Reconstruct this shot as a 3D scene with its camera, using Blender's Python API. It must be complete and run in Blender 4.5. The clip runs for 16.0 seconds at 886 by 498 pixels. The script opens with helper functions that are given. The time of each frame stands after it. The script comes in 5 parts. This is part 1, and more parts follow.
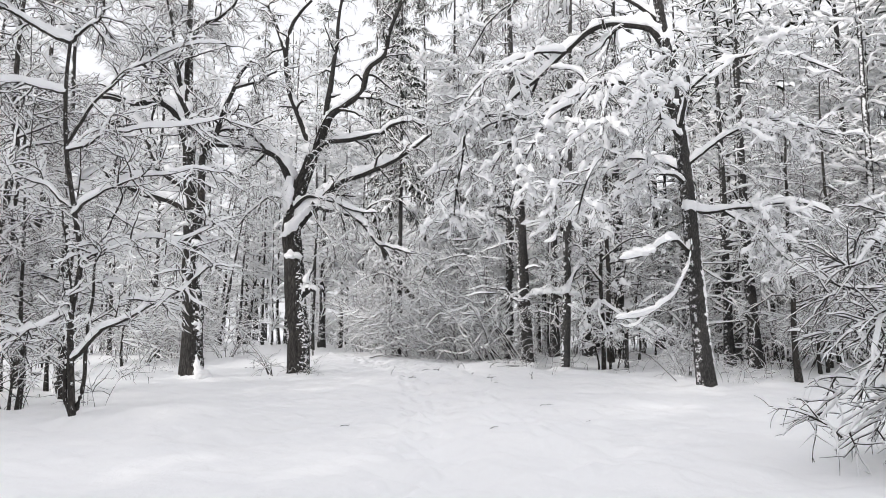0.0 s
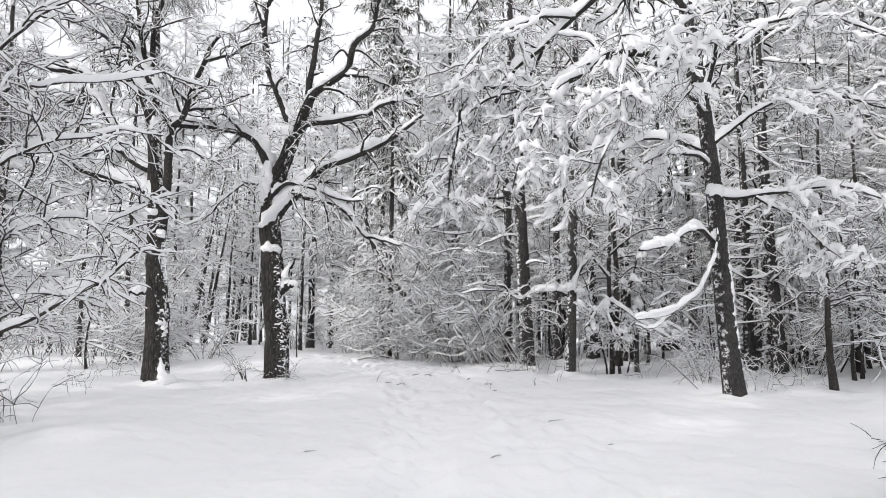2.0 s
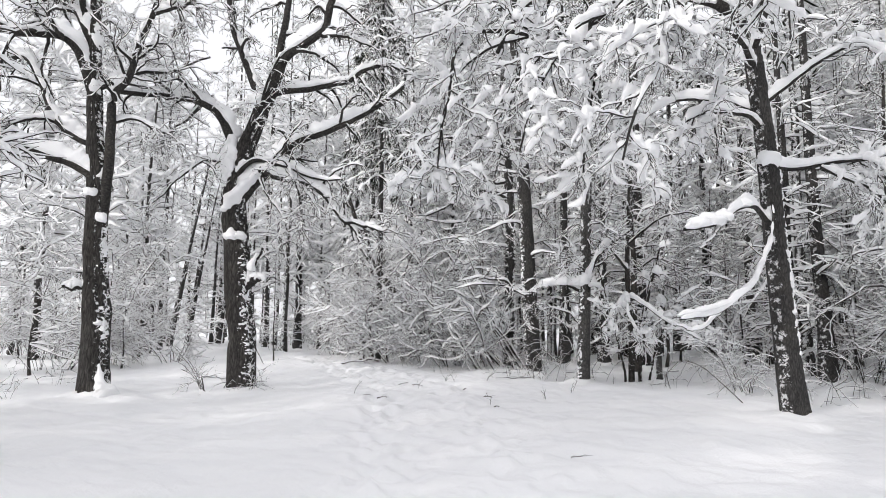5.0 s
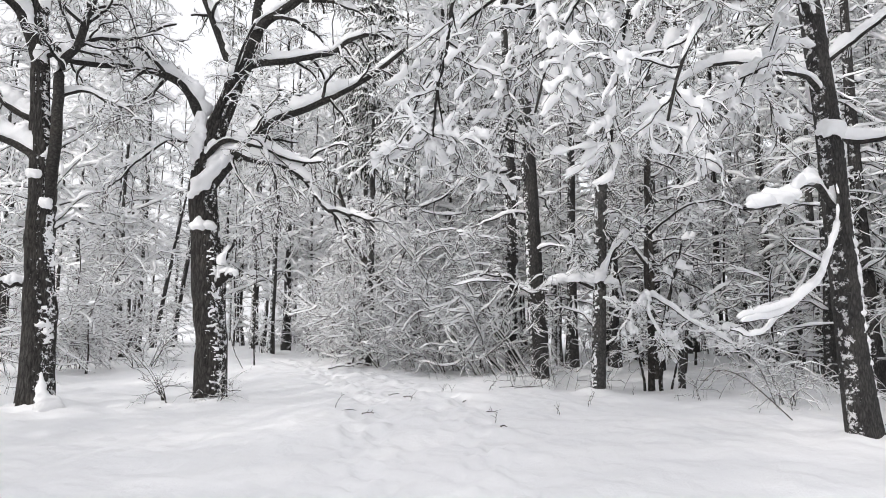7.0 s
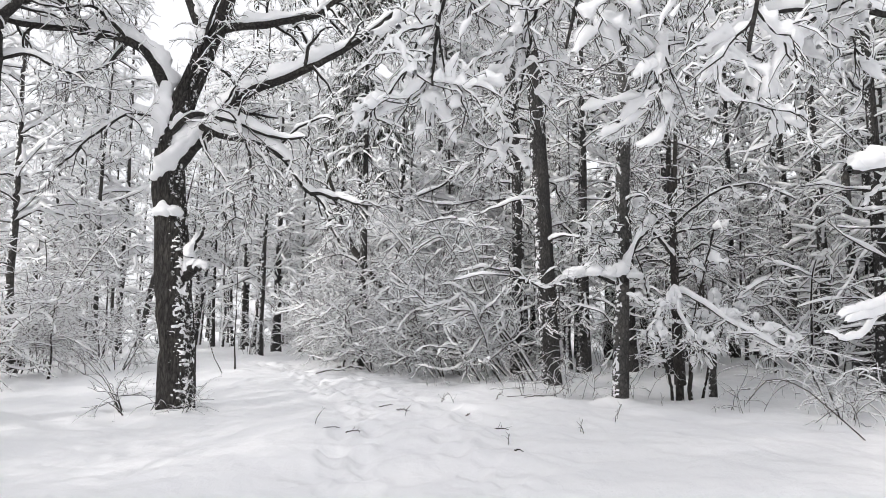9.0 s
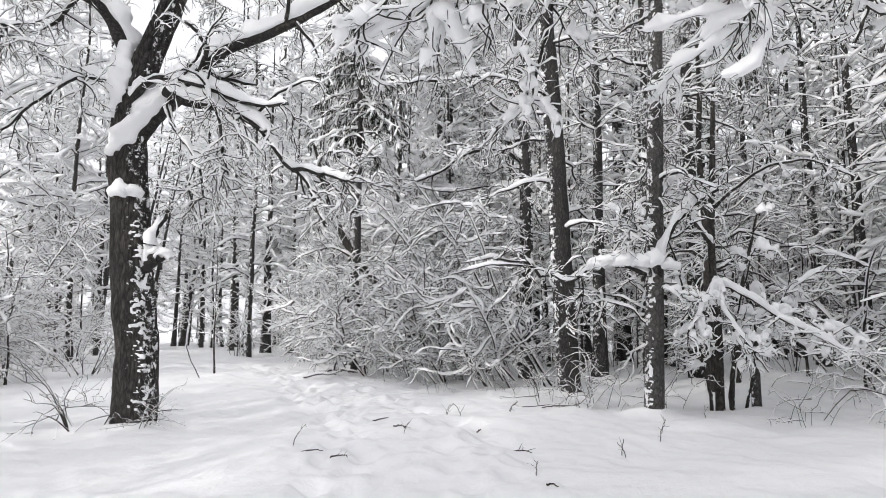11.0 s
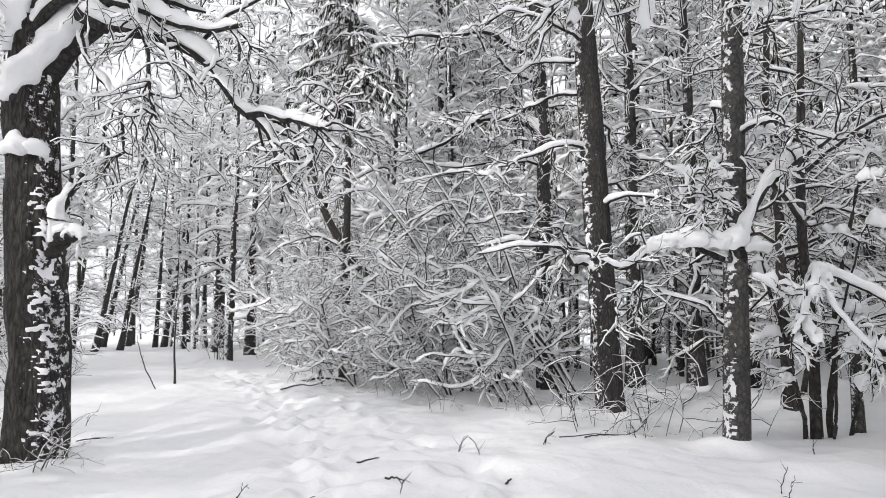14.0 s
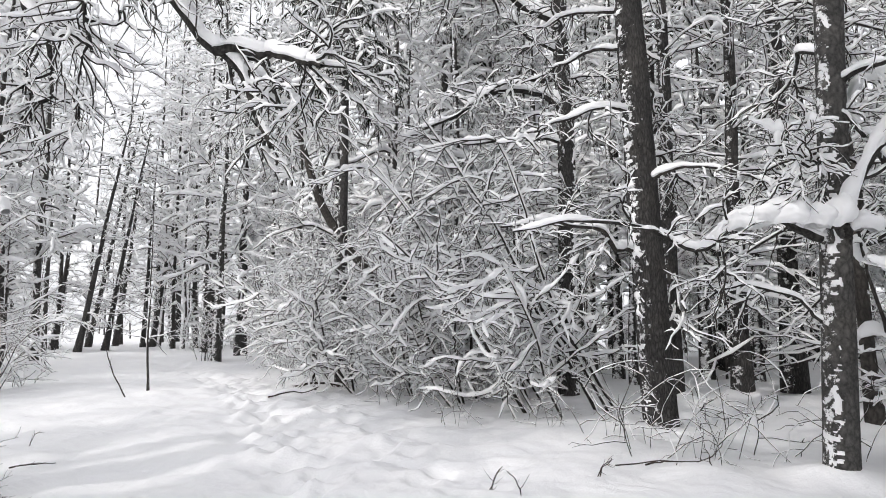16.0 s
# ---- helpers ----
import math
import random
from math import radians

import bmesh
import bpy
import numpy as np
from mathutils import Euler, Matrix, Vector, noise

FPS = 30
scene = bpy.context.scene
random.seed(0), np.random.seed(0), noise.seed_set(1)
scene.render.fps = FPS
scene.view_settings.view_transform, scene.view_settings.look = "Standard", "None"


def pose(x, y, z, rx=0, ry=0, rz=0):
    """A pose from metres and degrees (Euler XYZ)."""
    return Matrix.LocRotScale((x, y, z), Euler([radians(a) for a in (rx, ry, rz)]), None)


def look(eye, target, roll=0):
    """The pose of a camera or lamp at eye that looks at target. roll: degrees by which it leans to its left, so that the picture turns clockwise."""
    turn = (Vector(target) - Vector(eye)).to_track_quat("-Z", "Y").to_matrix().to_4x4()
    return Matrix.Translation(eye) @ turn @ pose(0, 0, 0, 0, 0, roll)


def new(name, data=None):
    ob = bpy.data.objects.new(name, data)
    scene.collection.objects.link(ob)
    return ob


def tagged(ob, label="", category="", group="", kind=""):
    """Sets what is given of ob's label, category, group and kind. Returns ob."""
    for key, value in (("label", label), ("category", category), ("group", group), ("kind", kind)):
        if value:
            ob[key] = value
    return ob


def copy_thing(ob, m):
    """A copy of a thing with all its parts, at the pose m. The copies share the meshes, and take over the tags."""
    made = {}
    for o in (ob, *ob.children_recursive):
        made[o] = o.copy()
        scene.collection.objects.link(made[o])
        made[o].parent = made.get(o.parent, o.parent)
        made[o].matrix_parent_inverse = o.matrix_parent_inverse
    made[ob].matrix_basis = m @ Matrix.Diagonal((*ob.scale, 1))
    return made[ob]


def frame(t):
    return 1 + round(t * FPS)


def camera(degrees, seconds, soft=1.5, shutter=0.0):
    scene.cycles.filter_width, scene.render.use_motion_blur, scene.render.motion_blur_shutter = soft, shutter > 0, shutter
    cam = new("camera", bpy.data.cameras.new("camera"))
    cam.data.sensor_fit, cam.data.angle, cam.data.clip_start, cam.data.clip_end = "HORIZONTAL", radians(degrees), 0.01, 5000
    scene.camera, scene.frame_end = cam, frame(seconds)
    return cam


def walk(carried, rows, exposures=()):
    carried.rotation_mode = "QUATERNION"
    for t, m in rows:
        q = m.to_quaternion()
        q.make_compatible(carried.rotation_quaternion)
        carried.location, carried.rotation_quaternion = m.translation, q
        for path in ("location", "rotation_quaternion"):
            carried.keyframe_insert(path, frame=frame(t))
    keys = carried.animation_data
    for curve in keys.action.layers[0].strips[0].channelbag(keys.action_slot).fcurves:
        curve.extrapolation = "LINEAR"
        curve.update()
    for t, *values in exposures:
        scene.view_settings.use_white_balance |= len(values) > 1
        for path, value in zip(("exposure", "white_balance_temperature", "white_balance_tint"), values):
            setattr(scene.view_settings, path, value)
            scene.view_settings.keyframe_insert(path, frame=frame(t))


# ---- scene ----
cam = camera(67.0, 16.0, 0.9)
EXPOSURE, KELVIN, TINT, SKY, SUN = 0.13, 6520, 12, 0.19, 1.15
PATH = [
    (0, (0.007, -0.482, 1.318), (0.001, 1.206, 1.523), 0.1),
    (0.5, (0.049, 0.058, 1.347), (0.043, 1.746, 1.551), 0.1),
    (1, (0.067, 0.632, 1.342), (0.067, 2.321, 1.545), 0.1),
    (1.5, (0.092, 1.172, 1.34), (0.096, 2.859, 1.544), 0.1),
    (2, (0.081, 1.71, 1.363), (0.086, 3.398, 1.566), 0.2),
    (2.5, (0.105, 2.238, 1.377), (0.111, 3.926, 1.578), 0.2),
    (3, (0.156, 2.73, 1.418), (0.162, 4.418, 1.616), 0.2),
    (3.5, (0.158, 3.24, 1.445), (0.164, 4.929, 1.641), 0.1),
    (4, (0.187, 3.736, 1.431), (0.192, 5.424, 1.63), 0.2),
    (6.5, (0.345, 6.45, 1.452), (0.359, 8.139, 1.65), 0.1),
    (7, (0.286, 6.984, 1.499), (0.303, 8.672, 1.697), 0.2),
    (7.5, (0.286, 7.531, 1.544), (0.307, 9.219, 1.741), 0.2),
    (8, (0.257, 8.094, 1.533), (0.28, 9.782, 1.732), 0.2),
    (8.5, (0.269, 8.576, 1.558), (0.289, 10.264, 1.754), 0.2),
    (9, (0.262, 9.074, 1.52), (0.285, 10.762, 1.717), 0.2),
    (11.5, (0.128, 11.671, 1.502), (0.162, 13.359, 1.699), 0.1),
    (12, (0.154, 12.215, 1.525), (0.189, 13.903, 1.721), 0.1),
    (12.5, (0.166, 12.733, 1.536), (0.204, 14.421, 1.731), 0.1),
    (13, (0.117, 13.256, 1.519), (0.157, 14.945, 1.713), 0.1),
    (13.5, (0.069, 13.769, 1.531), (0.11, 15.457, 1.725), 0.1),
    (14, (0.026, 14.295, 1.567), (0.067, 15.983, 1.76), -0.0),
    (14.5, (-0.053, 14.826, 1.556), (-0.011, 16.514, 1.749), -0.0),
    (15, (-0.147, 15.297, 1.597), (-0.103, 16.986, 1.787), -0.2),
    (15.5, (-0.216, 15.817, 1.585), (-0.166, 17.506, 1.774), -0.1),
    (16, (-0.228, 16.293, 1.566), (-0.177, 17.982, 1.755), -0.1),
]
walk(cam, [(t, look(eye, target, roll)) for t, eye, target, roll in PATH], [(0.0, EXPOSURE - 0.08, KELVIN, TINT), (16.0, EXPOSURE + 0.08, KELVIN, TINT)])

# ---- sky, sun ----
world = bpy.data.worlds.new("winter_sky")
scene.world = world
world.use_nodes = True
wn = world.node_tree.nodes
sky = wn.new("ShaderNodeTexSky")
sky.sky_type, sky.sun_disc = "NISHITA", False
sky.sun_elevation, sky.sun_rotation = radians(27), radians(225)
sky.air_density, sky.dust_density, sky.ozone_density = 1.0, 4.0, 1.0
pale = wn.new("ShaderNodeHueSaturation")
pale.inputs["Saturation"].default_value = 0.25
world.node_tree.links.new(sky.outputs[0], pale.inputs["Color"])
veil = wn.new("ShaderNodeMix")
veil.data_type = "RGBA"
veil.inputs["Factor"].default_value = 0.75
veil.inputs[7].default_value = (5.9, 6.0, 6.2, 1)  # thin white cloud over the blue
world.node_tree.links.new(pale.outputs[0], veil.inputs[6])
world.node_tree.links.new(veil.outputs[2], wn["Background"].inputs[0])
wn["Background"].inputs[1].default_value = SKY

sun = new("sun", bpy.data.lights.new("sun", "SUN"))
sun.data.energy, sun.data.angle, sun.data.color = SUN, radians(0.8), (1.0, 0.97, 0.93)
sun.matrix_world = look((-20, -20, 14.4), (0, 0, 0))


# ---- materials ----
def nodes_of(name, rough):
    mat = bpy.data.materials.new(name)
    mat.use_nodes = True
    nt = mat.node_tree
    bsdf = nt.nodes["Principled BSDF"]
    bsdf.inputs["Roughness"].default_value = rough
    bsdf.inputs["Specular IOR Level"].default_value = 0.25
    return mat, nt, bsdf


def noise_node(nt, scale, detail=4.0, stretch=(1, 1, 1), rough=0.55):
    coord = nt.nodes.new("ShaderNodeTexCoord")
    mapping = nt.nodes.new("ShaderNodeMapping")
    mapping.inputs["Scale"].default_value = stretch
    tex = nt.nodes.new("ShaderNodeTexNoise")
    tex.inputs["Scale"].default_value, tex.inputs["Detail"].default_value, tex.inputs["Roughness"].default_value = scale, detail, rough
    nt.links.new(coord.outputs["Object"], mapping.inputs[0])
    nt.links.new(mapping.outputs[0], tex.inputs["Vector"])
    return tex


def ramp_node(nt, source, low, high, a, b):
    ramp = nt.nodes.new("ShaderNodeValToRGB")
    ramp.color_ramp.elements[0].position, ramp.color_ramp.elements[1].position = low, high
    ramp.color_ramp.elements[0].color, ramp.color_ramp.elements[1].color = (*a, 1), (*b, 1)
    nt.links.new(source, ramp.inputs[0])
    return ramp


def bump_node(nt, source, strength, distance, bsdf, before=None):
    bump = nt.nodes.new("ShaderNodeBump")
    bump.inputs["Strength"].default_value, bump.inputs["Distance"].default_value = strength, distance
    nt.links.new(source, bump.inputs["Height"])
    if before:
        nt.links.new(before.outputs[0], bump.inputs["Normal"])
    nt.links.new(bump.outputs[0], bsdf.inputs["Normal"])
    return bump


def snow_material(name, scale, distance):
    mat, nt, bsdf = nodes_of(name, 0.75)
    broad = noise_node(nt, scale * 0.25, 3)
    fine = noise_node(nt, scale, 6, rough=0.65)
    tint = ramp_node(nt, broad.outputs[0], 0.3, 0.7, (0.925, 0.93, 0.94), (0.965, 0.967, 0.97))
    nt.links.new(tint.outputs[0], bsdf.inputs["Base Color"])
    first = bump_node(nt, fine.outputs[0], 0.45, distance, bsdf)
    grain = noise_node(nt, 160, 2)
    bump_node(nt, grain.outputs[0], 0.25, 0.004, bsdf, first)
    return mat


def bark_material(name, dark, light, plaster=None, wind=(0.7, -0.7, 0.0), ridge=(7, 7, 1.6), depth=0.05):
    """Furrowed bark; plaster: how much wind-blown snow sticks to the windward side."""
    mat, nt, bsdf = nodes_of(name, 0.9)
    warp = noise_node(nt, 3.0, 3)
    spread = nt.nodes.new("ShaderNodeVectorMath")
    spread.operation = "MULTIPLY_ADD"
    spread.inputs[1].default_value = (0.12, 0.12, 0.25)
    nt.links.new(warp.outputs["Color"], spread.inputs[0])
    place = nt.nodes.new("ShaderNodeTexCoord")
    nt.links.new(place.outputs["Object"], spread.inputs[2])
    stretch = nt.nodes.new("ShaderNodeVectorMath")
    stretch.operation = "MULTIPLY"
    stretch.inputs[1].default_value = ridge
    nt.links.new(spread.outputs[0], stretch.inputs[0])
    plates = nt.nodes.new("ShaderNodeTexVoronoi")
    plates.feature = "DISTANCE_TO_EDGE"
    plates.inputs["Scale"].default_value = 2.2
    nt.links.new(stretch.outputs[0], plates.inputs["Vector"])
    rough_grain = noise_node(nt, 5.0, 6, ridge, 0.7)
    furrow = nt.nodes.new("ShaderNodeMath")
    furrow.operation = "MULTIPLY_ADD"
    furrow.inputs[1].default_value = 0.9
    nt.links.new(plates.outputs["Distance"], furrow.inputs[0])
    nt.links.new(rough_grain.outputs[0], furrow.inputs[2])
    blotch = noise_node(nt, 1.4, 3)
    colour = ramp_node(nt, furrow.outputs[0], 0.42, 0.95, dark, light)
    lichen = ramp_node(nt, blotch.outputs[0], 0.5, 0.8, (0.85, 0.85, 0.85), (1.32, 1.28, 1.2))
    mixed = nt.nodes.new("ShaderNodeMix")
    mixed.data_type, mixed.blend_type = "RGBA", "MULTIPLY"
    mixed.inputs["Factor"].default_value = 1.0
    nt.links.new(colour.outputs[0], mixed.inputs[6])
    nt.links.new(lichen.outputs[0], mixed.inputs[7])
    out = mixed.outputs[2]
    if plaster is not None:
        geo = nt.nodes.new("ShaderNodeNewGeometry")
        dot = nt.nodes.new("ShaderNodeVectorMath")
        dot.operation = "DOT_PRODUCT"
        dot.inputs[1].default_value = Vector(wind).normalized()
        nt.links.new(geo.outputs["Normal"], dot.inputs[0])
        spots = noise_node(nt, 8.0, 6, (1, 1, 1.1), 0.75)
        reach = nt.nodes.new("ShaderNodeMath")
        reach.operation = "MULTIPLY_ADD"
        reach.inputs[1].default_value, reach.inputs[2].default_value = 0.42, plaster - 0.42
        nt.links.new(dot.outputs["Value"], reach.inputs[0])
        total = nt.nodes.new("ShaderNodeMath")
        nt.links.new(reach.outputs[0], total.inputs[0])
        nt.links.new(spots.outputs[0], total.inputs[1])
        mask = ramp_node(nt, total.outputs[0], 0.50, 0.54, (0, 0, 0), (1, 1, 1))
        stuck = nt.nodes.new("ShaderNodeMix")
        stuck.data_type = "RGBA"
        nt.links.new(mask.outputs[0], stuck.inputs["Factor"])
        nt.links.new(out, stuck.inputs[6])
        stuck.inputs[7].default_value = (0.92, 0.925, 0.93, 1)
        out = stuck.outputs[2]
        first = bump_node(nt, furrow.outputs[0], 0.9, depth, bsdf)
        bump_node(nt, mask.outputs[0], 0.7, 0.02, bsdf, first)
    else:
        bump_node(nt, furrow.outputs[0], 0.9, depth, bsdf)
    nt.links.new(out, bsdf.inputs["Base Color"])
    return mat


SNOW = snow_material("fresh_snow", 6.0, 0.05)
GROUND_SNOW = snow_material("ground_snow", 5.0, 0.06)
OAK = bark_material("oak_bark", (0.020, 0.019, 0.018), (0.105, 0.098, 0.092), -0.02, (0.9, -0.45, 0))
OAK_LIMB = bark_material("oak_limb_bark", (0.022, 0.021, 0.020), (0.085, 0.080, 0.075), ridge=(5, 5, 5), depth=0.015)
PINE = bark_material("pine_bark", (0.034, 0.033, 0.033), (0.120, 0.115, 0.110), -0.02, (-0.85, -0.5, 0), ridge=(11, 11, 3.0))
HORN = bark_material("grey_bark", (0.045, 0.044, 0.043), (0.150, 0.144, 0.136), 0.0, (-0.95, -0.3, 0), ridge=(6, 6, 4), depth=0.015)
TWIG = bark_material("twig_bark", (0.030, 0.027, 0.026), (0.095, 0.087, 0.080), ridge=(8, 8, 8), depth=0.006)
SMOOTH = bark_material("smooth_bark", (0.030, 0.028, 0.026), (0.090, 0.082, 0.075), -0.06, ridge=(6, 6, 3), depth=0.01)
# stuck snow, whitened further to stand in for sunlight on far branches
FROSTED_LIT = bark_material("snowy_sunlit_bark", (0.050, 0.047, 0.045), (0.130, 0.122, 0.115), 0.23, (-0.6, -0.8, 0), ridge=(6, 6, 3), depth=0.01)
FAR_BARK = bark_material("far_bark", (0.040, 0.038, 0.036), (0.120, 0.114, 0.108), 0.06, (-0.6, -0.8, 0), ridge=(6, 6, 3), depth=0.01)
NEEDLE = bark_material("needles", (0.014, 0.017, 0.012), (0.055, 0.060, 0.042), ridge=(30, 30, 30), depth=0.02)
DEAD = bark_material("dead_wood", (0.030, 0.025, 0.022), (0.110, 0.090, 0.075), ridge=(10, 10, 10), depth=0.008)


# ---- mesh helpers ----
def value_noise(x, y, seed=0):
    """Smooth noise from 0 to 1 on a unit lattice."""
    xi, yi = np.floor(x).astype(np.int64), np.floor(y).astype(np.int64)
    fx, fy = x - xi, y - yi
    fx, fy = fx * fx * (3 - 2 * fx), fy * fy * (3 - 2 * fy)

    def lattice(i, j):
        n = (i * 374761393 + j * 668265263 + seed * 974634777) & 0x7FFFFFFF
        n = ((n ^ (n >> 13)) * 1274126177) & 0x7FFFFFFF
        return ((n ^ (n >> 16)) & 0xFFFF) / 65535.0

    low = lattice(xi, yi) * (1 - fx) + lattice(xi + 1, yi) * fx
    high = lattice(xi, yi + 1) * (1 - fx) + lattice(xi + 1, yi + 1) * fx
    return low * (1 - fy) + high * fy


def make_mesh(name, chunks, material):
    """One mesh from chunks of (vertices, quads); a quad whose last two corners agree is kept as a triangle by Blender's validation."""
    verts, quads, base = [], [], 0
    for v, q in chunks:
        verts.append(v.reshape(-1, 3))
        quads.append(q + base)
        base += len(verts[-1])
    verts, quads = np.concatenate(verts), np.concatenate(quads)
    mesh = bpy.data.meshes.new(name)
    mesh.vertices.add(len(verts))
    mesh.vertices.foreach_set("co", verts.astype(np.float32).ravel())
    mesh.loops.add(quads.size)
    mesh.loops.foreach_set("vertex_index", quads.astype(np.int32).ravel())
    mesh.polygons.add(len(quads))
    mesh.polygons.foreach_set("loop_start", np.arange(0, quads.size, 4, dtype=np.int32))
    mesh.polygons.foreach_set("use_smooth", np.full(len(quads), True))
    mesh.update(calc_edges=True)
    mesh.materials.append(material)
    return mesh


def part(name, chunks, material, parent=None, label=""):
    ob = new(name, make_mesh(name, chunks, material))
    ob.parent = parent
    return tagged(ob, label)


def mass(name, chunks, material, parent, label=""):
    """The joined rest of a tree: more pieces than one could count."""
    return tagged(part(name, chunks, material, parent, label), kind="stuff")


def branch_parts(rods, k, material, parent, snow=None, rng=None):
    """Each rod a part of its own; snow: the settings of the cap that lies on it."""
    P, R = rods
    for i in range(len(P)):
        rod = part("branch", [tubes(P[i:i + 1], R[i:i + 1], k)], material, parent)
        if snow:
            part("snow_cap", [caps(rng, P[i:i + 1], R[i:i + 1], *snow)], SNOW, rod)


def thing(name, x, y, z, label, category, group=""):
    ob = new(name)
    ob.empty_display_size = 0.2
    ob.matrix_world = pose(x, y, z)
    return tagged(ob, label, category, group)


def unit(v):
    return v / np.maximum(np.linalg.norm(v, axis=-1, keepdims=True), 1e-9)


def frames_of(P):
    T = unit(np.gradient(P, axis=1))
    ref = np.where(np.abs(T[..., 2:3]) > 0.97, np.array([1.0, 0.15, 0.0]), np.array([0.0, 0.0, 1.0]))
    side = unit(np.cross(T, ref))
    return T, side, np.cross(side, T)


def ring_quads(n, m, k):
    i = np.arange(n)[:, None, None] * (m * k)
    j = np.arange(m - 1)[None, :, None] * k
    a = np.arange(k)[None, None, :]
    b = (a + 1) % k
    return np.stack([i + j + a, i + j + b, i + j + k + b, i + j + k + a], -1).reshape(-1, 4)


def tubes(P, R, k):
    """Round rods along the lines P (n, m, 3) with radii R (n, m) and k sides."""
    _, side, up = frames_of(P)
    a = np.arange(k) * 2 * math.pi / k
    ring = side[:, :, None] * np.cos(a)[:, None] + up[:, :, None] * np.sin(a)[:, None]
    return P[:, :, None] + ring * R[:, :, None, None], ring_quads(len(P), P.shape[1], k)


RIDGE = np.array([(-1, 0.0), (1, 0.0), (0.0, 1.0)])
FINE = np.array([(-1, 0.0), (1, 0.0), (0.62, 0.9), (-0.62, 0.9)])
ROUND = np.array([(-1, 0.15), (-0.75, -0.12), (0.75, -0.12), (1, 0.15), (0.86, 0.62), (0.4, 0.96), (-0.4, 0.96), (-0.86, 0.62)])
MID = np.array([(-1, 0.1), (0, -0.15), (1, 0.1), (0.7, 0.75), (-0.7, 0.75)])


def caps(rng, P, R, grow, least, most, spread=1.1, extra=0.012, section=FINE, steep=(0.35, 0.75), lump=0.65, gaps=0.3):
    """Snow lying along the upper side of the rods: it thins out where they stand steep."""
    T, side, up = frames_of(P)
    flat = np.clip((np.sqrt(np.maximum(0, 1 - T[..., 2] ** 2)) - steep[0]) / (steep[1] - steep[0]), 0, 1)
    n, m = R.shape
    wave = 1 - lump + 2 * lump * rng.random((n, m))
    h = np.clip(least + grow * R, 0, most) * flat * wave * np.where(rng.random((n, m)) < gaps, 0.35, 1.0)
    end = np.ones(m)
    end[0], end[-1] = (0.5, 0.45) if m > 5 else (0.75, 0.6)
    h = h * end
    w = (R * spread + extra) * np.clip(flat * 2.5, 0, 1) * (0.85 + 0.3 * rng.random((n, m)))
    w[:, -1] *= 0.7
    lift = R * 0.55
    jag = 0.14 if len(section) == 8 else 0.24
    across = section[:, 0] * (1 + jag * (2 * rng.random((n, m, len(section))) - 1))
    above = section[:, 1] * (1 + jag * (2 * rng.random((n, m, len(section))) - 1))
    ring = side[:, :, None] * (across * w[..., None])[..., None] + up[:, :, None] * (above * h[..., None] + lift[..., None])[..., None]
    return P[:, :, None] + ring, ring_quads(n, m, len(section))


def lumps(rng, P, R, least, most, extra):
    """Soft heaps of snow on twigs: rounded, swelling and thinning along each one."""
    n, m = R.shape
    k = 2 * m - 1
    s = np.linspace(0, m - 1, k)
    i = np.minimum(s.astype(int), m - 2)
    f = s - i
    rise = rng.random((n, m)) ** 1.3
    rise[:, 0], rise[:, -1] = 0.15, 0.1
    rise = rise[:, i] * (1 - f * f * (3 - 2 * f)) + rise[:, i + 1] * f * f * (3 - 2 * f)
    P = P[:, i] * (1 - f)[None, :, None] + P[:, i + 1] * f[None, :, None]
    R = R[:, i] * (1 - f) + R[:, i + 1] * f
    T, side, up = frames_of(P)
    flat = soften(np.sqrt(np.maximum(0, 1 - T[..., 2] ** 2)), 0.1, 0.6)
    h = (least + (most - least) * rise) * flat
    w = (R + extra * (0.35 + rise)) * flat
    across = ROUND[:, 0] * (0.85 + 0.3 * rng.random((n, 1, 8)))
    above = ROUND[:, 1] * (0.85 + 0.3 * rng.random((n, 1, 8)))
    ring = side[:, :, None] * (across * w[..., None])[..., None] + up[:, :, None] * (above * h[..., None] + 0.5 * R[..., None])[..., None]
    return P[:, :, None] + ring, ring_quads(n, k, 8)


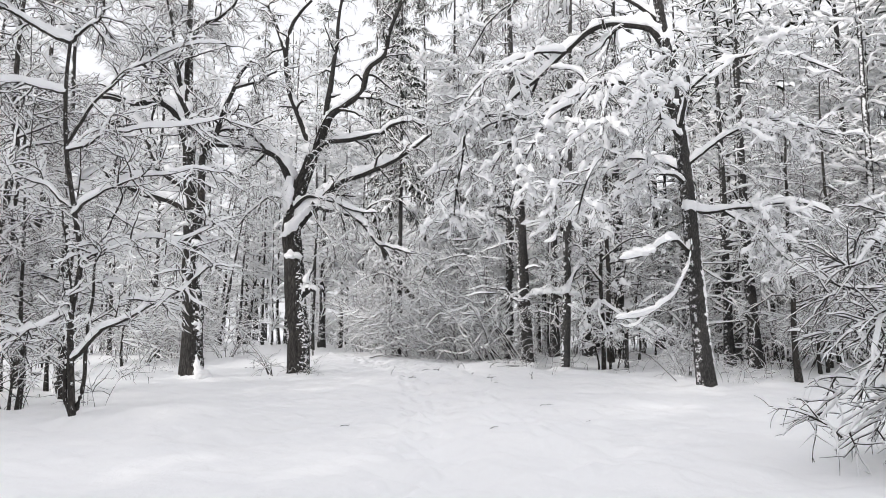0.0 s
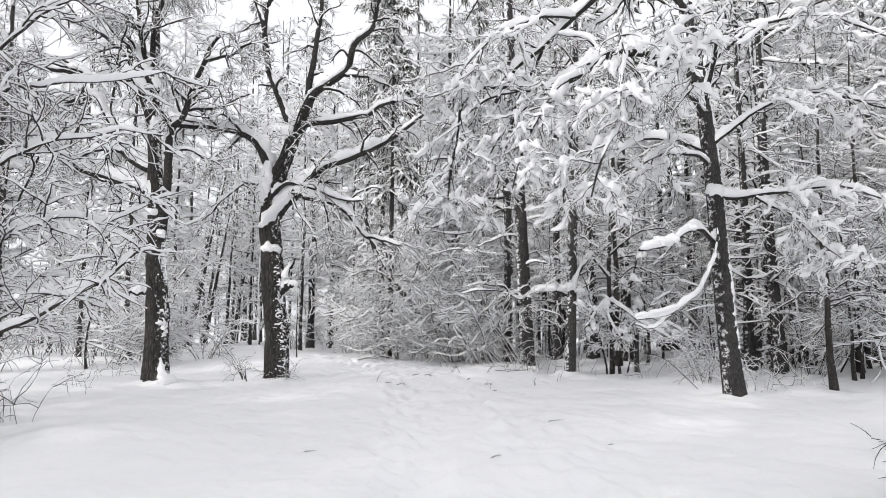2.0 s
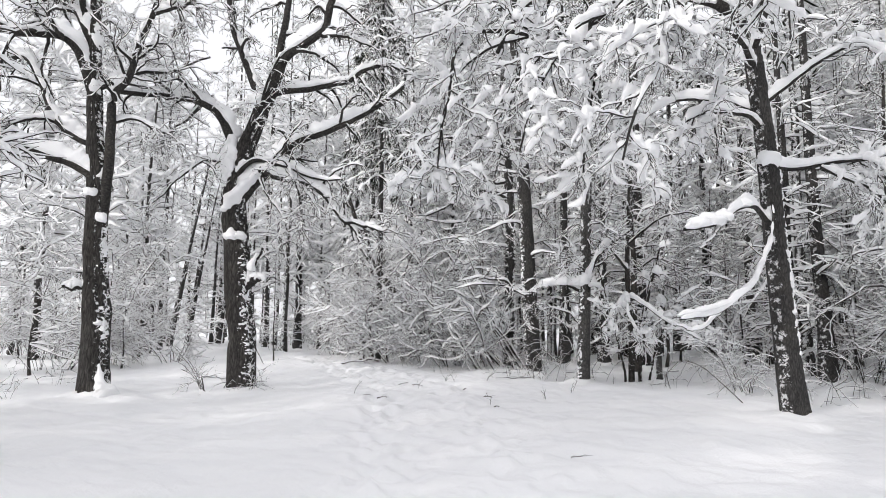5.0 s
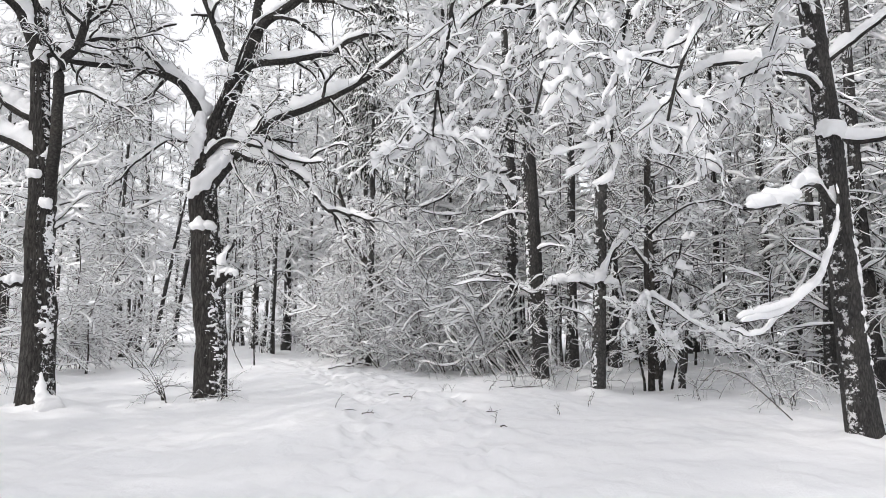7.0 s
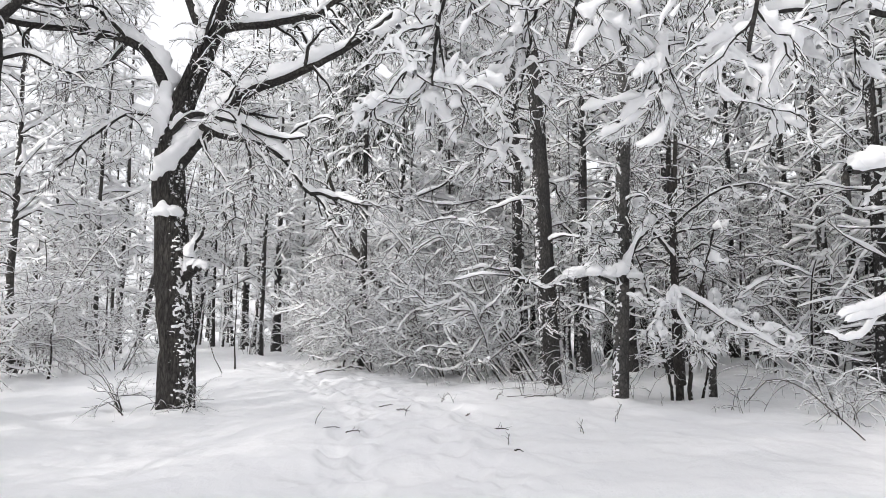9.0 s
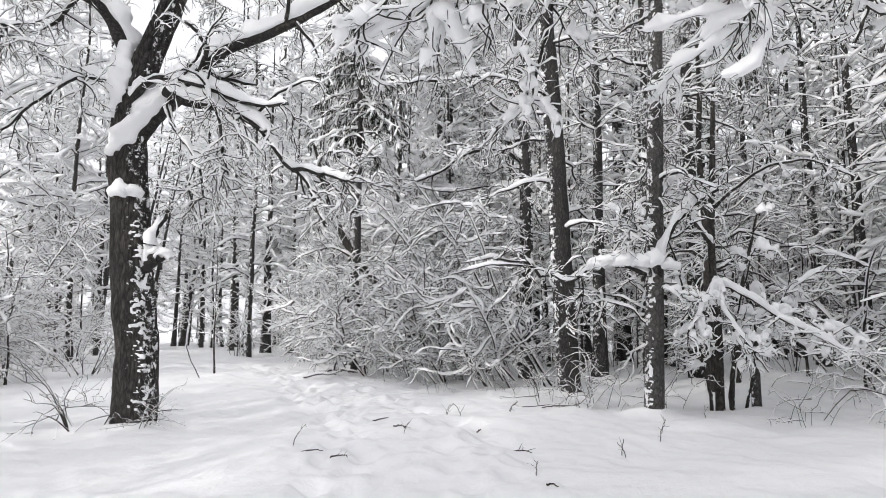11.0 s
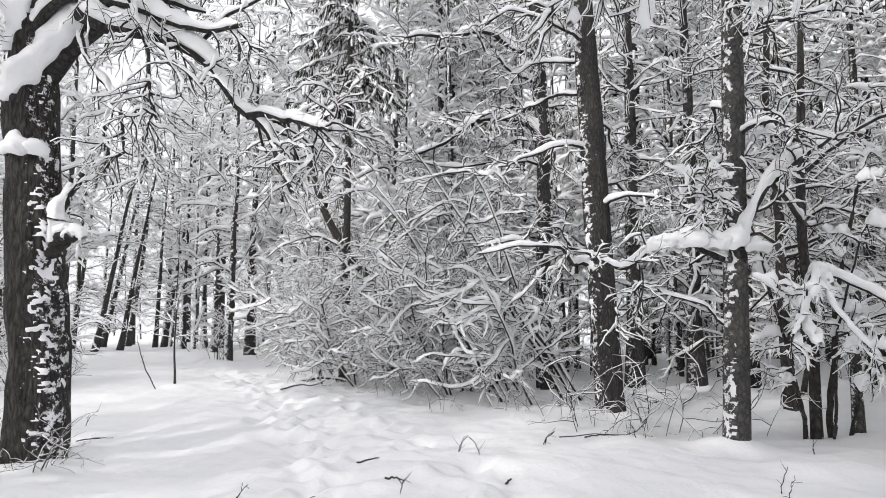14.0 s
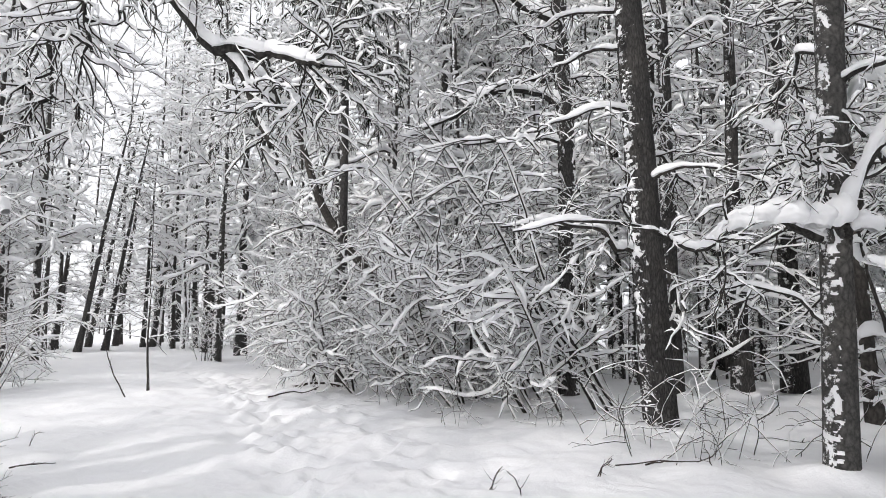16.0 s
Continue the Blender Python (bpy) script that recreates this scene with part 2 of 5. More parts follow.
def pillow(rng, P, R, heavy=1.0):
    """Deep snow on one limb: a lumpy cushion with a flat belly, broken here and there where some has slid off."""
    long = np.linalg.norm(np.diff(P, axis=0), axis=1).sum()
    n = max(24, min(110, int(long / 0.055)))
    s = np.linspace(0, len(P) - 1, n)
    P = np.stack([np.interp(s, np.arange(len(P)), P[:, a]) for a in range(3)], 1)
    R = np.interp(s, np.arange(len(R)), R)
    T, side, up = (v[0] for v in frames_of(P[None]))
    level, thick = np.sqrt(np.maximum(0, 1 - T[:, 2] ** 2)), R > 0.07
    flat = np.where(thick, soften(level, 0.18, 0.66), soften(level, 0.32, 0.9))
    d, seed = np.linspace(0, long, n), int(rng.integers(900))
    wave = 0.62 + 0.85 * value_noise(d * 2.1, 0 * d + 3, seed) + 0.35 * (value_noise(d * 6.5, 0 * d + 5, seed + 1) - 0.5)
    slid = soften(value_noise(d * 1.3 + 7, 0 * d, seed + 2), 0.14, 0.24)
    end = np.clip(np.minimum(np.arange(n) + 1.5, n - np.arange(n) - 0.2) / 4.0, 0.25, 1.0)
    h = np.clip(0.03 + 2.2 * R, 0, 0.42) * heavy * flat * wave * (0.25 + 0.75 * slid) * end
    w = (R * 1.12 + 0.018) * np.clip(flat * 2.2, 0, 1) * (0.8 + 0.4 * value_noise(d * 4, 0 * d + 9, seed + 3)) * (0.45 + 0.55 * end)
    a = np.radians([-12, 10, 32, 55, 78, 102, 125, 148, 170, 192, 250, 290])
    across, above = np.sign(np.cos(a)) * np.abs(np.cos(a)) ** 0.7, np.sign(np.sin(a)) * np.abs(np.sin(a)) ** 0.8 * np.where(np.sin(a) < 0, 0.15, 1.0)
    rough = 1 + 0.30 * (value_noise(d[:, None] * 9 + 0 * a, 1.4 * np.arange(12)[None] + 0 * d[:, None], seed + 4) - 0.5) + 0.2 * (value_noise(d[:, None] * 22 + 0 * a, 2.1 * np.arange(12)[None] + 0 * d[:, None], seed + 5) - 0.5)
    ring = side[:, None] * (across * rough * w[:, None])[..., None] + up[:, None] * (above * rough * h[:, None] + 0.5 * R[:, None])[..., None]
    return (P[:, None] + ring)[None], ring_quads(1, n, 12)


def spline(points, m):
    """m points along a smooth curve through the given ones."""
    p = np.array(points, float)
    p = np.concatenate([[2 * p[0] - p[1]], p, [2 * p[-1] - p[-2]]])
    t = np.linspace(0, len(p) - 3 - 1e-6, m)
    i = t.astype(int)
    f = (t - i)[:, None]
    a, b, c, d = p[i], p[i + 1], p[i + 2], p[i + 3]
    return 0.5 * (2 * b + (c - a) * f + (2 * a - 5 * b + 4 * c - d) * f ** 2 + (3 * b - a - 3 * c + d) * f ** 3)


def shoots(rng, P, R, n, span, angle, length, ratio, m, wiggle, droop, flat=1.0, least=0.004, shrink=0.5, scale=None):
    """n side shoots on each rod, between the shares span of its length."""
    N, M = R.shape
    who = np.repeat(np.arange(N), n)
    u = rng.uniform(span[0], span[1], len(who)) * (M - 1)
    i = np.minimum(u.astype(int), M - 2)
    f = (u - i)[:, None]
    at = P[who, i] * (1 - f) + P[who, i + 1] * f
    thick = R[who, i] * (1 - f[:, 0]) + R[who, i + 1] * f[:, 0]
    T = unit(P[who, i + 1] - P[who, i])
    v = rng.normal(size=(len(who), 3)) * np.array([1, 1, flat])
    v = unit(v - (v * T).sum(-1, keepdims=True) * T)
    a = np.radians(rng.uniform(angle[0], angle[1], len(who)))[:, None]
    D = T * np.cos(a) + v * np.sin(a)
    L = rng.uniform(length[0], length[1], len(who)) * (1 - shrink * (u / (M - 1)))
    if scale is not None:
        L = L * scale[who]
    pts = [at]
    for _ in range(m - 1):
        D = unit(D + rng.normal(size=D.shape) * wiggle - np.array([0, 0, droop]) / (m - 1))
        pts.append(pts[-1] + D * (L / (m - 1))[:, None])
    r0 = np.maximum(thick * ratio, least)
    return np.stack(pts, 1), r0[:, None] * np.linspace(1, 0.4, m)[None]


def soften(x, low, high):
    t = np.clip((x - low) / (high - low), 0, 1)
    return t * t * (3 - 2 * t)


# ---- the ground, one sheet of snow ----
TRAIL_Y = np.array([-20, 0, 7, 16, 23, 31, 45, 58, 140], float)
TRAIL_X = np.array([0.4, 0.0, -0.2, -0.6, -1.2, -4.0, -11.0, -18.0, -70.0], float)


def slope(x, y):
    """The broad lie of the land."""
    x, y = np.asarray(x, float), np.asarray(y, float)
    right = soften(x, -4.0, -0.5)
    z = -0.25 + 0.25 * (right * soften(y, 14, 24) + (1 - right) * soften(y, 24, 32))
    z = z + 0.05 * np.sin(0.45 * x + 0.3 * y + 1) * soften(np.abs(x), 1, 5) + 0.03 * np.sin(0.9 * x - 0.5 * y)
    z = z + 0.32 * np.exp(-((x + 4.6) ** 2 + (y - 11.6) ** 2) / 1.6)
    return z + 0.5 * soften(np.hypot(x, y), 60, 140)


def ground_height(x, y):
    return float(slope(x, y))


def surface(X, Y):
    """The snow's height with its swells, the trodden trail and the footprints."""
    Z = slope(X, Y)
    near = 1 - soften(np.hypot(X, Y - 15), 30, 60)
    Z = Z + near * (0.12 * (value_noise(X * 0.5 + 9, Y * 0.5, 1) - 0.5) + 0.11 * (value_noise(X * 1.4, Y * 1.4, 2) - 0.5) + 0.05 * (value_noise(X * 3.6, Y * 3.6, 3) - 0.5) + 0.016 * (value_noise(X * 7.5, Y * 7, 12) - 0.5))
    off = X - np.interp(Y, TRAIL_Y, TRAIL_X)
    trod = np.exp(-(off / 0.6) ** 4) * near
    side = np.exp(-((off - 1.6 + 0.03 * (Y - 20)) / (0.9 + 0.9 * soften(-Y, -16, -8))) ** 2) * soften(Y, 1, 4) * near
    Z = Z + trod * (-0.07 + 0.17 * (value_noise(X * 2.9, Y * 2.5, 4) - 0.5) + 0.07 * (value_noise(X * 4.6, Y * 4.2, 5) - 0.5) + 0.03 * (value_noise(X * 8.5, Y * 8, 9) - 0.5))
    Z = Z + side * (0.17 * (value_noise(X * 2.1 + 3, Y * 1.9, 6) - 0.55) + 0.06 * (value_noise(X * 4.4, Y * 4.4, 8) - 0.5) + 0.022 * (value_noise(X * 9, Y * 8.5, 10) - 0.5))
    rng = np.random.default_rng(11)
    for k in range(260):
        fy = 0.8 + 0.145 * k + rng.uniform(-0.08, 0.08)
        fx = np.interp(fy, TRAIL_Y, TRAIL_X) + (0.17 if k % 2 else -0.17) + rng.uniform(-0.14, 0.14) + (1.5 - 0.03 * (fy - 20) if k % 3 == 0 else 0)
        d = ((X - fx) / 0.13) ** 2 + ((Y - fy) / 0.20) ** 2
        Z = Z - rng.uniform(0.02, 0.06) * np.exp(-d ** 2 * 0.5) + 0.018 * np.exp(-(np.sqrt(d) - 1.7) ** 2 * 3)
    return Z


def build_ground(bases):
    def outward(start, stop, count):
        return start + (stop - start) * (np.geomspace(1, 400, count) - 1) / 399

    xs = np.concatenate([outward(-11, -400, 40)[:0:-1], np.arange(-11, -5.5, 0.12), np.arange(-5.5, 4.5, 0.06), np.arange(4.5, 11.05, 0.12), outward(11, 400, 40)[1:]])
    ys = np.concatenate([[-400, -150, -60, -25, -12, -6, -3, -1], np.arange(0.5, 34, 0.07), 34 + 566 * (np.geomspace(1, 600, 90) - 1) / 599])
    X, Y = np.meshgrid(xs, ys, indexing="ij")
    Z = surface(X, Y)
    for bx, by, r in bases:
        d = np.hypot(X - bx, Y - by)
        Z += 0.14 * np.exp(-(d / (r + 0.30)) ** 2) - 0.10 * np.exp(-(np.hypot(X - bx + 0.1, Y - by + r + 0.22) / 0.25) ** 2)
    nx, ny = X.shape
    i = (np.arange(nx - 1)[:, None] * ny + np.arange(ny - 1)).ravel()
    quads = np.stack([i, i + ny, i + ny + 1, i + 1], -1)
    ob = part("ground", [(np.stack([X, Y, Z], -1), quads)], GROUND_SNOW)
    tagged(ob, "deep fresh snow with a trodden footpath and faint footprints", "ground", kind="structure")


# ---- trees shaped by their main limbs ----
def hero_trunk(points, radii, rough, sides=44, m=110, seed=0):
    P = spline(points, m)[None]
    R = np.interp(np.linspace(0, 1, m), np.linspace(0, 1, len(radii)), radii)[None]
    verts, quads = tubes(P, R, sides)
    a = np.arange(sides)[None, None, :]
    ring = unit(verts - P[:, :, None])
    z = P[..., 2][:, :, None]
    ridge = value_noise(a * 0.55 + 0 * z, z * 1.9 + a * 0, seed + 21) - 0.5 + 0.6 * (value_noise(a * 0.31 + 5 + 0 * z, z * 0.8 + 0 * a, seed + 22) - 0.5)
    ridge[..., -1] = ridge[..., 0]
    return verts + ring * (rough * ridge * R[:, :, None])[..., None], quads, P, R


def knobs(rng, spots):
    """Cushions of snow: uneven flattened domes; spots are (x, y, z, width, height)."""
    out = []
    la = np.linspace(-0.55, 1.0, 11) * math.pi / 2
    lo = np.arange(20) * math.pi / 10
    for x, y, z, w, h in spots:
        seed = int(rng.integers(1000))
        u = np.cos(la)[:, None] * np.cos(lo)
        v = np.cos(la)[:, None] * np.sin(lo)
        up = np.sin(la)[:, None] + 0 * lo
        r = 0.62 + 0.75 * value_noise(u * 1.6 + 7, v * 1.6 + up * 1.3 + 3, seed) + 0.25 * (value_noise(u * 4 + up * 3, v * 4, seed + 1) - 0.5)
        out.append((np.stack([u * w * r, v * w * r, up * h * r], -1) + np.array([x, y, z]), ring_quads(1, 11, 20)))
    return out


def crust(verts, P, wind, width, low, high, thick, cover, seed):
    """Blown snow stuck to the windward side of a trunk: a ragged sheet that follows the bark and sinks under it where there is none."""
    V, C = verts[0], P[0]
    rows = np.interp(np.arange(low, high, 0.028), C[:, 2], np.arange(len(C)))
    i = np.minimum(rows.astype(int), len(C) - 2)
    f = (rows - i)[:, None, None]
    V = V[i] * (1 - f) + V[i + 1] * f
    C = (C[i] * (1 - f[:, 0]) + C[i + 1] * f[:, 0])[:, None]
    k = V.shape[1]
    V = np.stack([V, (V + np.roll(V, -1, 1)) / 2], 2).reshape(len(V), 2 * k, 3)
    out = V - C
    out[..., 2] = 0
    reach = np.linalg.norm(out, axis=-1)
    out = out / reach[..., None]
    a = np.arctan2(out[..., 1], out[..., 0])
    off = (a - wind + math.pi) % (2 * math.pi) - math.pi
    across, z = off * reach + 40, V[..., 2]
    across, z = across + 0.16 * value_noise(across * 6, z * 6, seed + 3) + 0.05 * value_noise(across * 17, z * 17, seed + 4), z + 0.2 * value_noise(across * 5 + 9, z * 4, seed + 5)
    grain = 0.40 * value_noise(across * 8, z * 14, seed) + 0.42 * value_noise(across * 19, z * 32, seed + 1) + 0.30 * value_noise(across * 3, z * 1.1, seed + 2)
    amount = grain - 0.55 + cover * np.exp(-(off / width) ** 2) - 0.5 * (1 - np.exp(-(off / width) ** 2))
    h = np.where(amount > 0, thick * soften(amount, 0, 0.3) + 0.004, -0.015)
    V = V + out * h[..., None]
    n, m = amount.shape
    here = np.arange(n - 1)[:, None] * m + np.arange(m)
    right = np.arange(n - 1)[:, None] * m + (np.arange(m) + 1) % m
    quads = np.stack([here, right, right + m, here + m], -1).reshape(-1, 4)
    quads = quads[(amount.reshape(-1)[quads] > 0).any(-1)]
    used, fresh = np.unique(quads, return_inverse=True)
    return [(V.reshape(-1, 3)[used], fresh.reshape(-1, 4))]


def drift(points, radii, seed):
    """A bank of snow lying along a line, uneven, flat below."""
    P = spline(points, 30)[None]
    R = np.interp(np.linspace(0, 1, 30), np.linspace(0, 1, len(radii)), radii)[None]
    verts, quads = tubes(P, R, 18)
    ring = unit(verts - P[:, :, None])
    lump = value_noise(verts[..., 0] * 6 + verts[..., 1] * 4 + 30, verts[..., 2] * 6 + 30, seed) - 0.5 + 0.5 * (value_noise(verts[..., 0] * 15 + 30, verts[..., 2] * 15 + verts[..., 1] * 11 + 30, seed + 1) - 0.5)
    size = R[:, :, None] * (1 + 0.75 * lump) * np.where(ring[..., 2] < -0.2, 0.6, 1.0)
    return P[:, :, None] + ring * size[..., None], quads


def hero_tree(name, place, label, trunk, limbs, seed, bark, limb_bark, rough=0.16, twigs=(13, 5, 3), twig_len=1.0, crook=0.30, hang=0.25, cushions=(), heavy=1.0, wild=None, blown=None, drifts=(), clump=0.0):
    """limbs: (points as (x, z) across the trunk's plane, depth reached by the tip, radius at root and tip)."""
    rng = np.random.default_rng(seed)
    x, y = place
    tree = thing(name, x, y, ground_height(x, y) - 0.05, label, "tree")
    verts, quads, TP, TR = hero_trunk([(px, 0.0, pz) for px, pz in trunk[0]], trunk[1], rough, seed=seed)
    stem = part("trunk", [(verts, quads)], bark, tree)
    if blown:
        mass("snow_crust", crust(verts, TP, *blown, seed), SNOW, tree, "blown snow stuck to the bark")
    limbs = list(limbs)
    if wild:
        count, low, high, reach, sag = wild
        for k in range(count):
            z = low + (high - low) * (k + rng.random()) / count
            i = int(np.argmin(np.abs(TP[0, :, 2] - z)))
            a, long = rng.uniform(0, 2 * math.pi), reach * rng.uniform(0.55, 1.1) * (1 - 0.5 * (z - low) / (high - low))
            out, rise = np.array([math.cos(a), math.sin(a), 0]), rng.uniform(0.05, 0.45)
            limbs.append(([TP[0, i] + out * long * t + np.array([0, 0, long * (rise * t - sag * t * t)]) + rng.normal(size=3) * 0.04 * long * (t > 0) for t in (0, 0.3, 0.65, 1.0)], None, min(0.036, TR[0, i] * 0.35), 0.012))
    if cushions:
        for spot in cushions:
            part("snow_cushion", knobs(rng, [spot]), SNOW, tree, "snow caught on the bark")
    for points, radii in drifts:
        part("snow_drift", [drift(points, radii, seed)], SNOW, tree, "deep drifted snow resting against the tree")
    all_p, all_r, vigour = [], [], []
    for points, deep, ra, rb, *leafy in limbs:
        m = 34
        s = np.linspace(0, 1, len(points))
        P = spline(points if deep is None else [(px, deep * t ** 1.2, pz) for (px, pz), t in zip(points, s)], m)
        bend = rng.normal(size=(8, 3)) * (0.09 if deep is None else 0.2) * math.sqrt(ra)
        bend[0] = 0
        for axis in range(3):
            P[:, axis] += np.interp(np.linspace(0, 7, m), np.arange(8), bend[:, axis])
        P[2:] += np.cumsum(rng.normal(size=(m - 2, 3)), 0) * 0.008
        R = (ra + (rb - ra) * np.linspace(0, 1, m) ** 0.8) * (1 + 0.12 * (rng.random(m) - 0.5))
        limb = part("limb", [tubes(P[None], R[None], 10)], limb_bark, tree)
        part("snow_cap", [pillow(rng, P, R, min(1.15, heavy))], SNOW, limb, "thick fresh snow along the limb")
        if leafy and leafy[0] < 0.2:
            continue
        k = np.linspace(0, m - 1, 9).astype(int)
        all_p.append(P[k])
        all_r.append(R[k])
        vigour.append(leafy[0] if leafy else min(1.0, max(0.45, ra / 0.085)))
    LP, LR = np.stack(all_p), np.stack(all_r)
    b1 = shoots(rng, LP, LR, twigs[0], (0.3, 1.0), (30, 80), (0.8 * twig_len, 2.1 * twig_len), 0.46, 10, crook * 0.8, hang, 0.8, 0.015, 0.5, np.array(vigour))
    b2 = shoots(rng, *b1, twigs[1], (0.3, 1.0), (25, 70), (0.4 * twig_len, 1.0 * twig_len), 0.5, 7, crook * 1.15, hang, 0.8, 0.0105)
    b3 = shoots(rng, *b2, twigs[2], (0.2, 1.0), (25, 65), (0.2 * twig_len, 0.55 * twig_len), 0.6, 4, crook * 1.4, hang, 0.9, 0.006)
    branch_parts(b1, 5, limb_bark, tree, (1.4, 0.034 * heavy, 0.14 * heavy, 1.0, 0.006 * heavy, MID), rng)
    mass("twig_mass", [tubes(*b2, 4), tubes(*b3, 3)], TWIG, tree)
    cover = [caps(rng, *b2, 1.4, 0.028 * heavy, 0.08 * heavy, 1.0, 0.006 * heavy), caps(rng, *b3, 1.2, 0.014 * heavy, 0.035 * heavy, 1.0, 0.0035 * heavy)]
    if clump:
        pick = rng.random(len(b2[0])) < clump
        cover.append(lumps(rng, b2[0][pick], b2[1][pick], 0.03, 0.16, 0.055))
        pick = rng.random(len(b1[0])) < clump
        cover.append(lumps(rng, b1[0][pick], b1[1][pick], 0.05, 0.21, 0.075))
    mass("snow_cover", cover, SNOW, tree, "fresh snow lying on every branch")
    return tree


# ---- kinds of smaller trees ----
def straight(rng, height, r, lean=0.02, m=12):
    z = np.linspace(0, height, m)
    drift = np.cumsum(rng.normal(size=(m, 2)) * lean * height / m, 0)
    P = np.column_stack([drift - drift[0], z])[None]
    R = (r * (1 - 0.9 * z / height) + r * 0.35 * np.exp(-z / 0.25))[None]
    return P, R


def pine(name, label, seed, height, r, bark, lean=0.02, dead=16, crown=14, far=False):
    """A tall straight trunk with dead snowy branches and a needled crown."""
    rng = np.random.default_rng(seed)
    tree = thing(name, 0, 0, 0, label, "tree", "forest trees")
    P, R = straight(rng, height, r, lean)
    part("trunk", [tubes(P, R, 12)], bark, tree)
    d1 = shoots(rng, P, R, dead, (0.12, 0.62), (65, 100), (0.9, 2.6), 0.16, 6, 0.22, 0.3, 0.25, 0.016, 0.2)
    d2 = shoots(rng, *d1, 5, (0.25, 1.0), (30, 70), (0.3, 0.9), 0.5, 4, 0.35, 0.25, 0.5, 0.008)
    c1 = shoots(rng, P, R, crown, (0.42 if far else 0.62, 0.98), (55, 95), (1.4, 3.2) if far else (1.2, 2.6), 0.3, 6, 0.14, 0.35, 0.25, 0.02, 0.3)
    c2 = shoots(rng, *c1, 7, (0.3, 1.0), (25, 75), (0.4, 0.9), 0.5, 4, 0.2, 0.5, 0.5, 0.01)
    d3 = shoots(rng, P, R, 30, (0.10, 0.85), (70, 105), (1.0, 2.8), 0.13, 7, 0.22, 0.4, 0.25, 0.012, 0.3)
    d4 = shoots(rng, *d3, 4, (0.2, 1.0), (30, 75), (0.3, 1.0), 0.5, 4, 0.35, 0.3, 0.5, 0.007)
    if far:
        mass("branch_mass", [tubes(*d1, 4)], TWIG, tree)
    else:
        branch_parts(d1, 4, TWIG, tree)
    mass("twig_mass", [tubes(*d2, 3), tubes(*c1, 4), tubes(*d3, 4), tubes(*d4, 3)], TWIG, tree)
    tuft = np.full(c2[1].shape, 0.035) * np.array([0.5, 1.0, 1.0, 0.3])
    mass("needle_mass", [tubes(c2[0], tuft, 3)], NEEDLE, tree, "dark green needles under snow")
    mass("snow_cover", [caps(rng, *d1, 1.6, 0.06, 0.15, 1.05, 0.016, MID), caps(rng, *d2, 1.5, 0.035, 0.07, 1.0, 0.008), caps(rng, *d3, 1.6, 0.06, 0.15, 1.05, 0.018, MID), caps(rng, *d4, 1.5, 0.035, 0.07, 1.0, 0.009, RIDGE), caps(rng, *c1, 1.5, 0.08, 0.2, 1.3, 0.05, MID),
                        caps(rng, c2[0], tuft, 1.2, 0.05, 0.2, 1.2, 0.02, RIDGE)], SNOW, tree, "fresh snow on the branches")
    return tree


def spruce(name, label, seed, height, r, boughs=70, far=False):
    """A dark conifer whose boughs hang under the snow."""
    rng = np.random.default_rng(seed)
    tree = thing(name, 0, 0, 0, label, "tree", "forest trees")
    P, R = straight(rng, height, r, 0.01)
    part("trunk", [tubes(P, R, 10)], PINE, tree)
    b1 = shoots(rng, P, R, boughs, (0.2 if far else 0.34, 0.99), (80, 105), (2.0, 3.2), 0.2, 7, 0.07, 0.75, 0.15, 0.018, 0.75)
    b2 = shoots(rng, *b1, 15, (0.1, 1.0), (35, 80), (0.35, 0.85), 0.5, 4, 0.12, 0.9, 0.4, 0.01, 0.4)
    b3 = shoots(rng, *b2, 3 if far else 7, (0.05, 1.0), (30, 75), (0.14, 0.42), 0.6, 3, 0.15, 1.8, 0.6, 0.006)
    if far:
        mass("bough_mass", [tubes(*b1, 4)], TWIG, tree)
    else:
        branch_parts(b1, 4, TWIG, tree)
    t2 = np.full(b2[1].shape, 0.016) * np.array([0.6, 1.0, 0.9, 0.3])
    t3 = np.full(b3[1].shape, 0.011) * np.array([0.7, 1.0, 0.2])
    mass("needle_mass", [tubes(b2[0], t2, 3), tubes(b3[0], t3, 3)], NEEDLE, tree, "hanging dark green needles")
    mass("snow_cover", [caps(rng, *b1, 1.5, 0.08, 0.18, 1.5, 0.06, MID), caps(rng, b2[0], t2, 1.0, 0.045, 0.12, 1.3, 0.03, RIDGE, (0.2, 0.6), 0.6, 0.12)], SNOW, tree, "snow bending the boughs down")
    return tree


